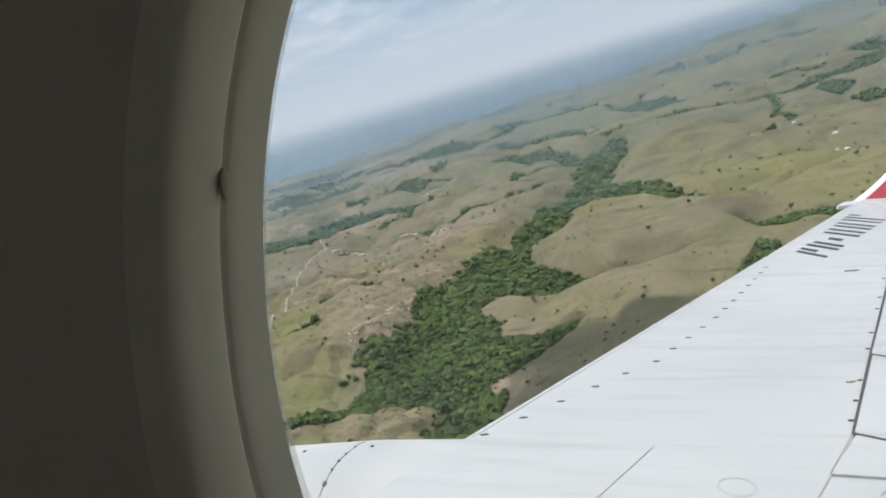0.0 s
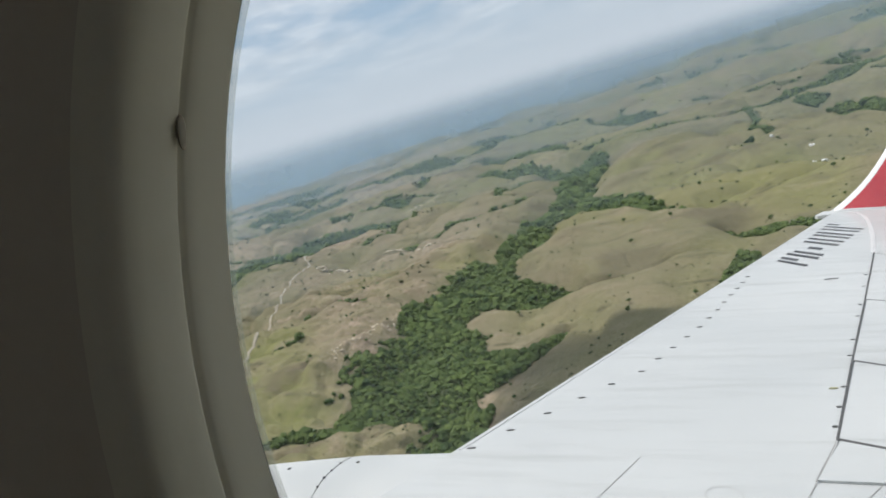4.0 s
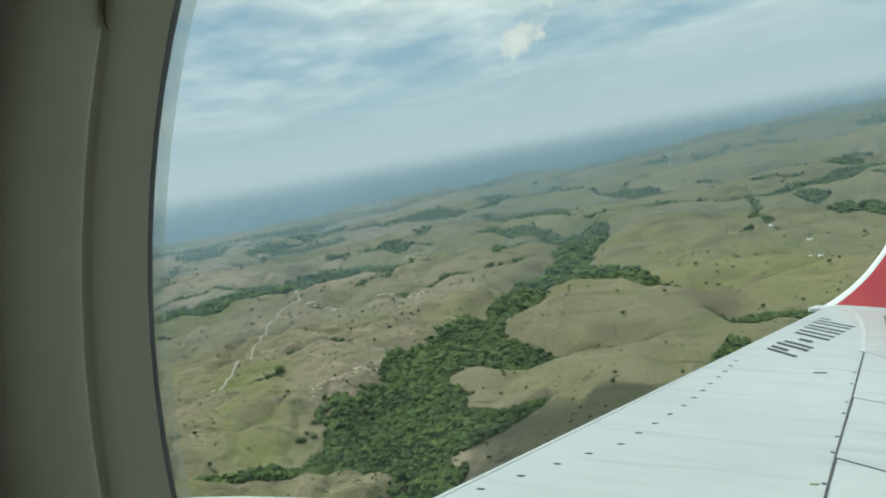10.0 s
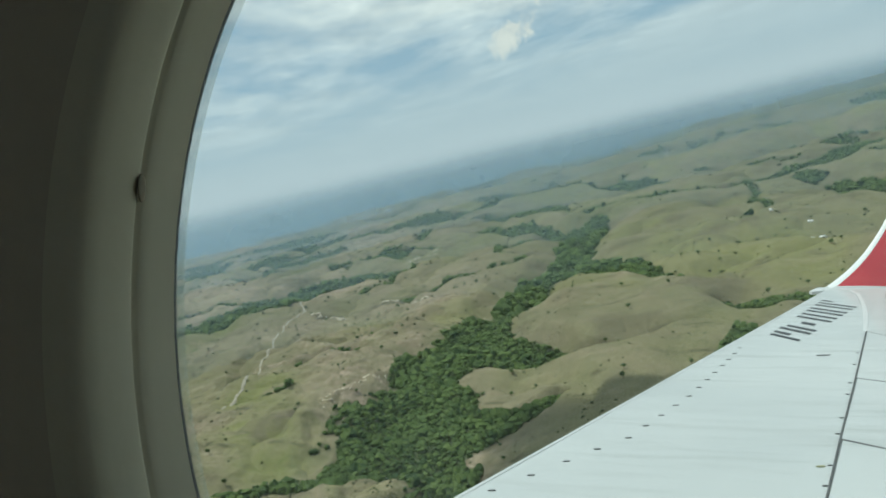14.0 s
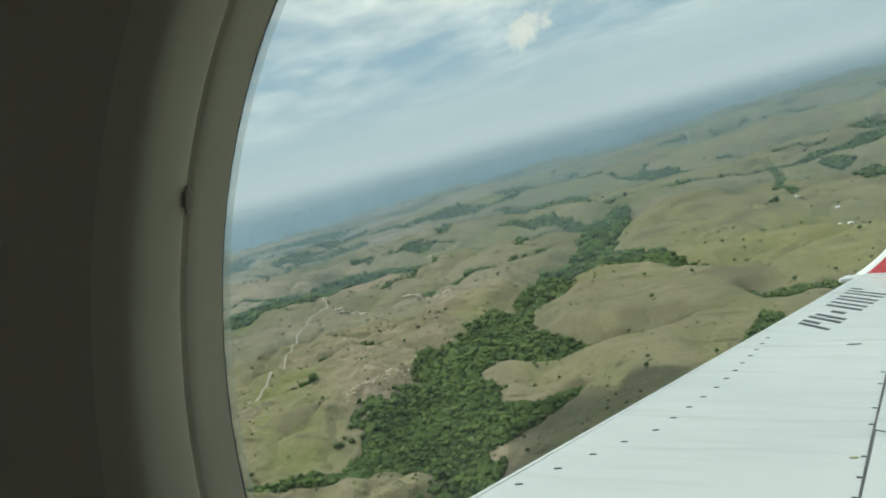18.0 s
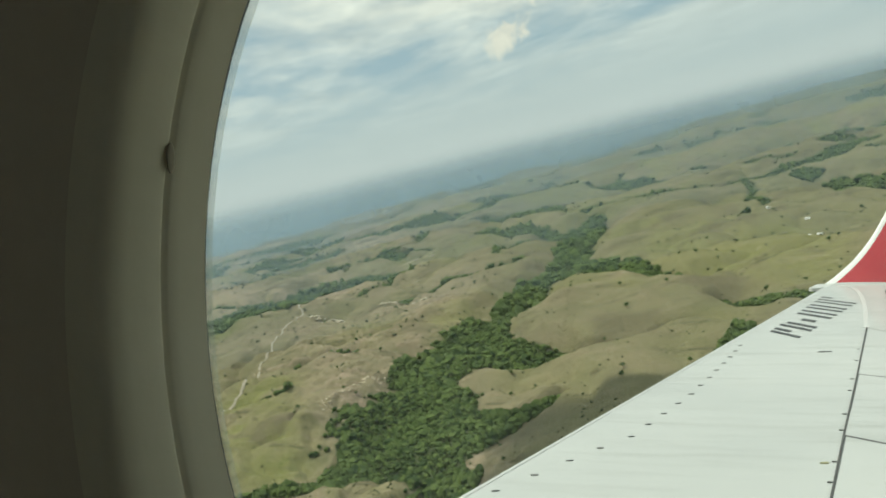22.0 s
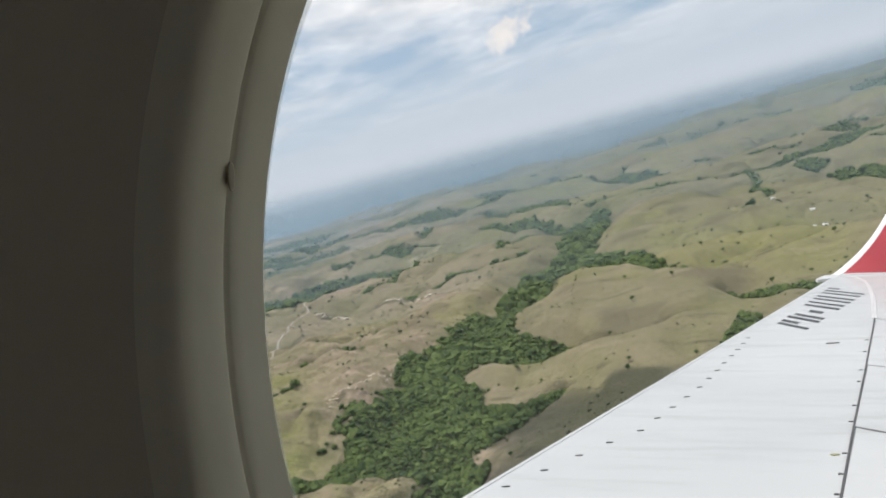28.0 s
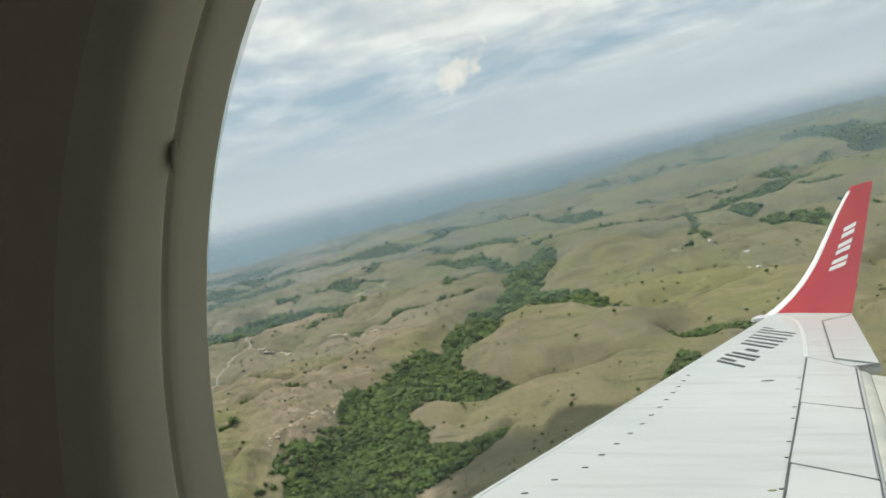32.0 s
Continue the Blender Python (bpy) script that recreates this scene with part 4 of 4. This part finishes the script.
def build_cabin():
    wall = new("wall_cabin", finish(loft([outline(0.0135, 0.155), outline(0.0145, 0.1505), outline(0.03, 0.149), square(0.149), square(0.165), square(0.218, h=0.48), outline(0.055, 0.222), outline(0.034, 0.205), outline(0.0135, 0.155)], True, False), "wall_cabin", M_PANEL, True))
    wall.matrix_world = SHIP
    wall.data.set_sharp_from_angle(angle=radians(35))
    tagged(wall, "dim plastic cabin sidewall around the window", "cabin wall", kind="structure")
    win = new("window_1")
    win.matrix_world = SHIP
    tagged(win, "airliner cabin window with moulded bezel", "window", kind="structure")
    bez = part("bezel", ring([(0.021, 0.1474), (0.0130, 0.1475), (0.0100, 0.1481), (0.0082, 0.1498), (0.0067, 0.1540), (0.0053, 0.1590), (0.0042, 0.1634), (0.0042, 0.1640), (0.0048, 0.1646),
                              (0.0047, 0.1652), (0.0037, 0.1659), (0.0032, 0.1667), (0.0022, 0.1700), (0.0010, 0.1755), (0.0, 0.1793), (0.002, 0.1812), (0.019, 0.1812)]), M_BEZEL, win, "grey-beige moulded bezel with a groove", smooth=True)
    bez.data.set_sharp_from_angle(angle=radians(50))
    bm = bmesh.new()
    bmesh.ops.create_uvsphere(bm, u_segments=12, v_segments=8, radius=0.0024)
    bmesh.ops.transform(bm, matrix=Matrix.LocRotScale((0.1646, CATCH[0], CATCH[1]), None, (0.8, 0.22, 1.9)), verts=bm.verts)
    part("shade_catch", bm, M_CATCH, bez, "small worn shade catch", smooth=True)
    part("gasket", ring([(0.0040, 0.1822), (0.0068, 0.1900), (0.019, 0.1900), (0.019, 0.1822), (0.0040, 0.1822)]), M_GASKET, win, "thin black rubber gasket")
    part("pane_edge", ring([(0.0076, 0.1910), (0.0135, 0.2040), (0.0155, 0.2040), (0.0105, 0.1910), (0.0076, 0.1910)]), M_EDGE, win, "clear bevelled edge of the outer pane", smooth=True)
    bm = bmesh.new()
    bm.faces.new([bm.verts.new(p) for p in outline(0.017, 0.1838)])
    pane = part("pane", bm, M_PANE, win, "clear acrylic pane with faint smudges and an added haze veil")
    pane.visible_shadow = False
    # the cabin closed round the camera; unseen far windows cut oversized to add light
    x0, x1, y0, y1, z0, z1 = -3.5, 0.158, YC - 1.3, YC + 1.3, ZC - 0.85, ZC + 0.85
    bm = bmesh.new()
    vs = [bm.verts.new((x, y, z)) for x in (x0, x1) for y in (y0, y1) for z in (z0, z1)]
    for f in ((0, 4, 5, 1), (2, 3, 7, 6), (0, 2, 6, 4), (1, 5, 7, 3)):
        bm.faces.new([vs[i] for i in f])
    lining = new("wall_cabin_lining", finish(bm, "lining", M_CABIN))
    lining.matrix_world = SHIP
    tagged(lining, "pale unseen cabin lining that bounces light", "cabin wall", kind="structure")
    bm = bmesh.new()

    def quad(a, b, lo, hi):
        bm.faces.new([bm.verts.new((x0, y, z)) for y, z in ((a, lo), (b, lo), (b, hi), (a, hi))])

    cuts = [y0] + [YC + c + e for c in (-1.0, -0.5, 0.0, 0.5, 1.0) for e in (-0.215, 0.215)] + [y1]
    for k in range(0, len(cuts), 2):
        quad(cuts[k], cuts[k + 1], z0, z1)
    for k in range(1, len(cuts) - 1, 2):
        quad(cuts[k], cuts[k + 1], z0, ZC - 0.34)
        quad(cuts[k], cuts[k + 1], ZC + 0.34, z1)
    far = new("wall_cabin_far", finish(bm, "far_wall", M_CABIN))
    far.matrix_world = SHIP
    tagged(far, "unseen far cabin wall with oversized openings to let light in", "cabin wall", kind="structure")

    build_fuselage(cuts)


def build_fuselage(cuts):
    """The plain outer skin: a section of the tube round the cabin, open at the windows."""
    cx, a, b, n = -1.70, 1.97, 2.0, 2.4
    zs = sorted([-1.2, -1.0, -0.8, -0.65, -0.4, 0.4, 0.65, 0.8, 1.0, 1.2] + [ZC + e for e in (-0.5, -0.34, 0.34, 0.5)])
    side = [(a * (1 - abs(z / b) ** n) ** (1 / n), z) for z in zs]
    w = side[-1][0]
    top = [(w * u, b * (1 - abs(w * u / a) ** n) ** (1 / n)) for u in np.linspace(1, -1, 17)[1:-1]]
    prof = side + top + [(-x, z) for x, z in side[::-1]] + [(x, -z) for x, z in top[::-1]]
    ys = [-8.6, -8.4, -8.0, -7.4, -6.5, -4.5, -2.6] + cuts + [2.6, 4.5, 6.5, 7.4, 8.0, 8.4, 8.6]
    bm = bmesh.new()
    rows = []
    for y in ys:
        k = max(0.0, (abs(y) - 6.5) / 2.1)
        k = math.sqrt(max(0.02, 1 - k * k))
        rows.append([bm.verts.new((cx + x * k, y, z * k)) for x, z in prof])
    m = len(prof)
    for i in range(len(ys) - 1):
        y = (ys[i] + ys[i + 1]) / 2
        for j in range(m):
            x = (prof[j][0] + prof[(j + 1) % m][0]) / 2
            z = (prof[j][1] + prof[(j + 1) % m][1]) / 2 - ZC
            if x > 1 and abs(z) < 0.5 and cuts[0] < y < cuts[-1]:
                continue
            if x < -1 and abs(z) < 0.34 and cuts[0] < y < cuts[-1] and (i - 7) % 2 == 1:
                continue
            bm.faces.new((rows[i][j], rows[i][(j + 1) % m], rows[i + 1][(j + 1) % m], rows[i + 1][j]))
    bm.faces.new(rows[0][::-1])
    bm.faces.new(rows[-1])
    bmesh.ops.recalc_face_normals(bm, faces=bm.faces)
    skin = new("wall_fuselage", finish(bm, "fuselage", M_WING, True))
    skin.data.set_sharp_from_angle(angle=radians(30))
    skin.matrix_world = SHIP
    tagged(skin, "plain pale fuselage skin round the cabin", "fuselage", kind="structure")
    plate = new("wall_window_plate", finish(loft([outline(0.055, 0.2235), square(0.2415, h=0.5), square(0.2385, h=0.5), outline(0.055, 0.2225), outline(0.055, 0.2235)], True, False), "plate", M_WING))
    plate.matrix_world = SHIP
    tagged(plate, "pale skin plate round the cabin window", "fuselage", kind="structure")


build_cabin()

# ---------------------------------------------------------------- woods and scrub


def ico(level):
    bm = bmesh.new()
    bmesh.ops.create_icosphere(bm, subdivisions=level, radius=1.0)
    v = np.array([p.co[:] for p in bm.verts])
    f = np.array([[q.index for q in p.verts] for p in bm.faces])
    bm.free()
    return v, f


def lumps(name, places, sizes, level, rng, squash=0.75, rough=0.28):
    """Many uneven leafy clumps in one mesh."""
    v, f = ico(level)
    n, k = len(places), len(v)
    a = rng.uniform(0, 2 * np.pi, n)
    c, s = np.cos(a)[:, None], np.sin(a)[:, None]
    dis = 1 + rough * (rng.random((n, k)) * 2 - 1)
    sx, sy = rng.uniform(0.8, 1.25, (n, 1)), rng.uniform(0.8, 1.25, (n, 1))
    x, y, z = v[:, 0] * dis * sx, v[:, 1] * dis * sy, v[:, 2] * dis * squash
    co = np.stack([x * c - y * s, x * s + y * c, z], -1) * sizes[:, None, None] + places[:, None, :]
    faces = (f[None] + (np.arange(n) * k)[:, None, None]).reshape(-1, 3)
    return co.reshape(-1, 3), faces


def scatter(rng, step, r0, r1, az0=-44, az1=60):
    """Jittered places in a sector of the plan."""
    g = np.arange(-r1, r1, step)
    X, Y = np.meshgrid(g[g > -200], g)
    X = X + rng.uniform(-0.48, 0.48, X.shape) * step
    Y = Y + rng.uniform(-0.48, 0.48, Y.shape) * step
    r, az = np.hypot(X, Y), np.degrees(np.arctan2(Y, X))
    keep = (r > r0) & (r < r1) & (az > az0) & (az < az1) & (r < coast(az) - 140)
    return X[keep], Y[keep]


TRACK = [(1660, 875), (1576, 845), (1450, 770), (1360, 725), (1296, 735), (1230, 712), (1150, 692), (1040, 655), (944, 621), (880, 600), (800, 590)]


def build_forest():
    rng = np.random.default_rng(5)
    vs, fs, base = [], [], 0
    for step, r0, r1, size, level in ((4.6, 380, 1150, 2.7, 1), (7.2, 1150, 2100, 4.2, 1), (8.5, 2100, 3200, 3.7, 1), (13.0, 3200, 3950, 5.0, 1)):
        x, y = scatter(rng, step, r0, r1)
        wood, _ = valley_fields(x, y)
        keep = (wood > rng.uniform(0.25, 0.75, len(x))) & (near_line(x, y, TRACK)[0] > 7)
        x, y = x[keep], y[keep]
        d = np.clip(rng.lognormal(0, 0.42, len(x)), 0.4, 2.2) * (0.7 + 0.6 * vnoise(x / 40, y / 40, 8))
        sz = size * d
        p = np.stack([x, y, height(x, y) + sz * 0.75], -1)
        co, f = lumps("forest", p, sz, level, rng, 0.95, 0.40)
        vs.append(co), fs.append(f + base)
        base += len(co)
        if r1 < 1200:
            # smaller clumps on the flanks of the nearer crowns
            for k in range(2):
                off = rng.normal(0, 1, (len(x), 3)) * sz[:, None] * (0.55, 0.55, 0.25) + (0, 0, 0.6)
                co, f = lumps("forest", p + off, sz * rng.uniform(0.35, 0.6, len(x)), 1, rng, 0.9, 0.4)
                vs.append(co), fs.append(f + base)
                base += len(co)
    me = faces_mesh("forest", np.concatenate(vs), np.concatenate(fs), M_FOREST, False)
    tagged(new("forest", me), "dense dark green gallery forest filling the valleys", "forest", kind="stuff")


def build_scrub():
    rng = np.random.default_rng(11)
    vs, fs, base = [], [], 0
    for step, r0, r1, size in ((6.5, 380, 640, 0.62), (8.5, 640, 1100, 0.78), (15.0, 1100, 2200, 1.35), (26.0, 2200, 3000, 2.3)):
        x, y = scatter(rng, step, r0, r1)
        wood, carve = valley_fields(x, y)
        _, gul = relief(x, y)
        dens = np.clip((fbm(x, y, 110, 4, 81) - 0.50) * 5, 0.03, 0.65) + np.clip((gul - 0.45) * 1.6, 0, 0.8)
        dens = dens + 0.5 * scarps(x, y)[1]
        dens = dens * np.clip((np.degrees(np.arctan2(y, x)) + 8) / 22, 0.35, 1)
        keep = (rng.random(len(x)) < dens) & (wood < 0.3) & (near_line(x, y, TRACK)[0] > 5)
        x, y = x[keep], y[keep]
        sz = size * np.clip(rng.lognormal(-0.1, 0.6, len(x)), 0.35, 2.6)
        p = np.stack([x, y, height(x, y) + sz * 0.35], -1)
        co, f = lumps("scrub", p, sz, 2 if r1 < 700 else 1, rng, 0.7, 0.35)
        vs.append(co), fs.append(f + base)
        base += len(co)
    me = faces_mesh("scrub", np.concatenate(vs), np.concatenate(fs), M_SCRUB, False)
    tagged(new("scrub", me), "low dusty green bushes dotted over dry grass", "bushes", kind="stuff")


def tree_prototype(seed, tall):
    rng = np.random.default_rng(seed)
    tree = new("tree")
    tagged(tree, "lone green tree standing on dry grassland", "tree", "lone trees on the hills")
    rings = []
    for k in range(5):
        h = tall * 0.55 * k / 4
        r = 0.26 * (1 - 0.15 * k) * (1.5 if k == 0 else 1)
        rings.append([Vector((r * math.cos(t) + 0.12 * math.sin(k), r * math.sin(t) + 0.1 * k * 0.5, h - 0.5 * (k == 0))) for t in np.linspace(0, 2 * math.pi, 8)[:-1]])
    trunk = part("trunk", loft(rings), M_BARK, tree)
    for k in range(4):
        a = k * 1.6 + seed
        p0, p1 = Vector((0.1, 0.1, tall * 0.38)), Vector((math.cos(a) * tall * 0.25, math.sin(a) * tall * 0.25, tall * 0.66))
        rr = [[p0.lerp(p1, s) + Vector((w * math.cos(t), w * math.sin(t), 0)) for t in (0, 2.1, 4.2)] for s, w in ((0, 0.12), (1, 0.04))]
        part("limb", loft(rr), M_BARK, trunk)
    n = 46
    d = rng.normal(0, 1, (n, 3))
    d /= np.linalg.norm(d, axis=1)[:, None]
    p = d * rng.uniform(0.45, 1.0, (n, 1)) * (tall * 0.36, tall * 0.36, tall * 0.26) + (0, 0, tall * 0.72)
    co, f = lumps("crown", p, tall * rng.uniform(0.07, 0.14, n), 1, rng, 0.8, 0.4)
    crown = new("crown", faces_mesh("crown", co, f, M_FOREST, False))
    crown.parent = tree
    return tree


def build_trees():
    rng = np.random.default_rng(21)
    kinds = [tree_prototype(1, 6.5), tree_prototype(2, 5.2), tree_prototype(3, 7.6)]
    x, y = scatter(rng, 42.0, 330, 1500, -30, 50)
    wood, _ = valley_fields(x, y)
    keep = (wood < 0.05) & (near_line(x, y, TRACK)[0] > 9) & (rng.random(len(x)) < 0.34)
    x, y = x[keep][:190], y[keep][:190]
    z = height(x, y)
    for i in range(len(x)):
        m = pose(x[i], y[i], z[i], 0, 0, 360 * rng.random())
        s = rng.uniform(0.6, 1.25)
        if i < 3:
            kinds[i].matrix_world = m
        else:
            t = copy_thing(kinds[i % 3], m)
            t.scale = (s, s, s * rng.uniform(0.85, 1.1))


build_forest()
build_scrub()
build_trees()

# ---------------------------------------------------------------- track, outcrops, huts, mast


def smooth_line(line, n):
    line = np.array(line, float)
    t = np.linspace(0, len(line) - 1, n)
    i = np.clip(t.astype(int), 0, len(line) - 2)
    f = (t - i)[:, None]
    p = lambda k: line[np.clip(i + k, 0, len(line) - 1)]
    a, b, c, d = p(-1), p(0), p(1), p(2)
    return 0.5 * (2 * b + (c - a) * f + (2 * a - 5 * b + 4 * c - d) * f ** 2 + (3 * b - a - 3 * c + d) * f ** 3)


def build_track(line, width, label):
    pts = smooth_line(line, 160)
    d = np.gradient(pts, axis=0)
    d /= np.linalg.norm(d, axis=1)[:, None]
    side = np.stack([-d[:, 1], d[:, 0]], -1)
    rows = []
    for k in np.linspace(-0.5, 0.5, 5):
        q = pts + side * width * k * (1 + 0.3 * (vnoise(pts[:, 0] / 9, pts[:, 1] / 9, 4) - 0.5))[:, None]
        rows.append(np.column_stack([q, height(q[:, 0], q[:, 1]) + 0.75 - 0.3 * abs(k)]))
    low = [np.column_stack([r[:, :2], r[:, 2] - 3.0]) for r in (rows[-1], rows[0])]
    ob = new("road", grid_mesh("road", np.array([low[1], *rows, low[0]]), M_ROAD))
    tagged(ob, label, "road", kind="structure")


build_track(TRACK, 4.6, "pale unpaved track winding over the grass")
build_track([(2900, 900), (3050, 760), (3000, 600), (3150, 420)], 7.0, "pale far track on a hillside")


def build_rocks():
    rng = np.random.default_rng(31)
    pts, sz = [], []
    for line, n, spread, s in (([(1400, 560), (1341, 439), (1322, 346)], 130, 9, 2.6), ([(1350, 700), (1313, 613)], 60, 7, 2.4),
                               ([(765, 410), (800, 386), (850, 350)], 70, 6, 1.2), ([(790, 268), (800, 262)], 20, 6, 1.2), ([(1900, 640), (1960, 560)], 50, 14, 2.2)):
        p = smooth_line(line, n) + rng.normal(0, spread, (n, 2))
        pts.append(p), sz.append(s * rng.lognormal(0, 0.45, n))
    p, s = np.concatenate(pts), np.concatenate(sz)
    co, f = lumps("rocks", np.column_stack([p, height(p[:, 0], p[:, 1]) + s * 0.1]), s, 1, rng, 0.45, 0.35)
    tagged(new("limestone_outcrops", faces_mesh("rocks", co, f, M_ROCK, False)), "pale limestone outcrops breaking through dry grass", "rocks", kind="stuff")


build_rocks()


def build_hut(x, y, turn, w, d, h):
    hut = new("hut")
    hut.matrix_world = pose(x, y, float(height(np.array([x]), np.array([y]))[0]) - 0.2, 0, 0, turn)
    tagged(hut, "small whitewashed hut with a pale sheet roof", "hut", "huts on the hills")
    bm = bmesh.new()
    bmesh.ops.create_cube(bm, size=1.0)
    bmesh.ops.transform(bm, matrix=Matrix.LocRotScale((0, 0, h / 2), None, (w, d, h)), verts=bm.verts)
    part("wall", bm, M_WALLW, hut)
    for s in (-1, 1):
        part("roof", slab([(-w * 0.58, 0, h * 1.5), (w * 0.58, 0, h * 1.5), (w * 0.58, s * d * 0.62, h * 0.95), (-w * 0.58, s * d * 0.62, h * 0.95)][::s], 0.12), M_ROOF, hut)
    part("door", slab([(-0.5, -d / 2 - 0.05, 0.2), (0.5, -d / 2 - 0.05, 0.2), (0.5, -d / 2 - 0.05, 2.2), (-0.5, -d / 2 - 0.05, 2.2)], 0.06, (0, 1, 0)), M_BARK, hut)


for args in ((1266, -309, 10, 9, 6, 3), (1240, -318, 40, 8, 6, 3), (1504, -298, 5, 9, 6, 3), (1350, -330, 60, 8, 5, 3), (4300, 662, 15, 50, 24, 10), (4150, 1430, 30, 60, 24, 10)):
    build_hut(*args)


def build_mast(x, y, tall):
    mast = new("radio_mast")
    mast.matrix_world = pose(x, y, float(height(np.array([x]), np.array([y]))[0]) - 1)
    tagged(mast, "tall white lattice mast on far hills", "mast")
    for k in range(3):
        a = k * 2.1
        rr = [[Vector((w * math.cos(a) + t * math.cos(u), w * math.sin(a) + t * math.sin(u), z)) for u in (0, 2.1, 4.2)] for w, t, z in ((4.0, 0.9, 0), (0.8, 0.6, tall))]
        part("leg", loft(rr), M_WALLW, mast)
    for k in range(1, 7):
        z = tall * k / 7
        w = 4.0 - 3.2 * k / 7
        rr = [[Vector((r * math.cos(u), r * math.sin(u), z + q)) for r, q in ((w + 0.5, -0.4), (w + 0.5, 0.4), (w - 0.3, 0.4), (w - 0.3, -0.4))] for u in np.linspace(0, 2 * math.pi, 7)]
        part("brace", loft(rr), M_WALLW, mast)


build_mast(3500, -270, 55)

# ---------------------------------------------------------------- unseen cloud overhead


def build_cloud(x, y, z, w, d, h, n, seed):
    rng = np.random.default_rng(seed)
    p = rng.normal(0, 0.42, (n, 3)) * (w, d, h * 0.55)
    p[:, 2] = np.abs(p[:, 2])
    size = (w + d) * 0.5 * rng.uniform(0.25, 0.55, n) * np.exp(-0.5 * (p[:, 0] / w) ** 2)
    co, f = lumps("cloud", p, size, 2, rng, 0.8, 0.06)
    ob = new("cumulus_cloud", faces_mesh("cloud", co, f, M_CLOUD))
    ob.matrix_world = pose(x, y, z)
    tagged(ob, "unseen overhead cumulus cloud placed to shade the grass", "cloud")


# out of view, set up the sun's ray to drop its shadow by the wood
build_cloud(580 + SUN.x / SUN.z * 1150, 50 + SUN.y / SUN.z * 1150, 1150, 92, 105, 50, 170, 4)
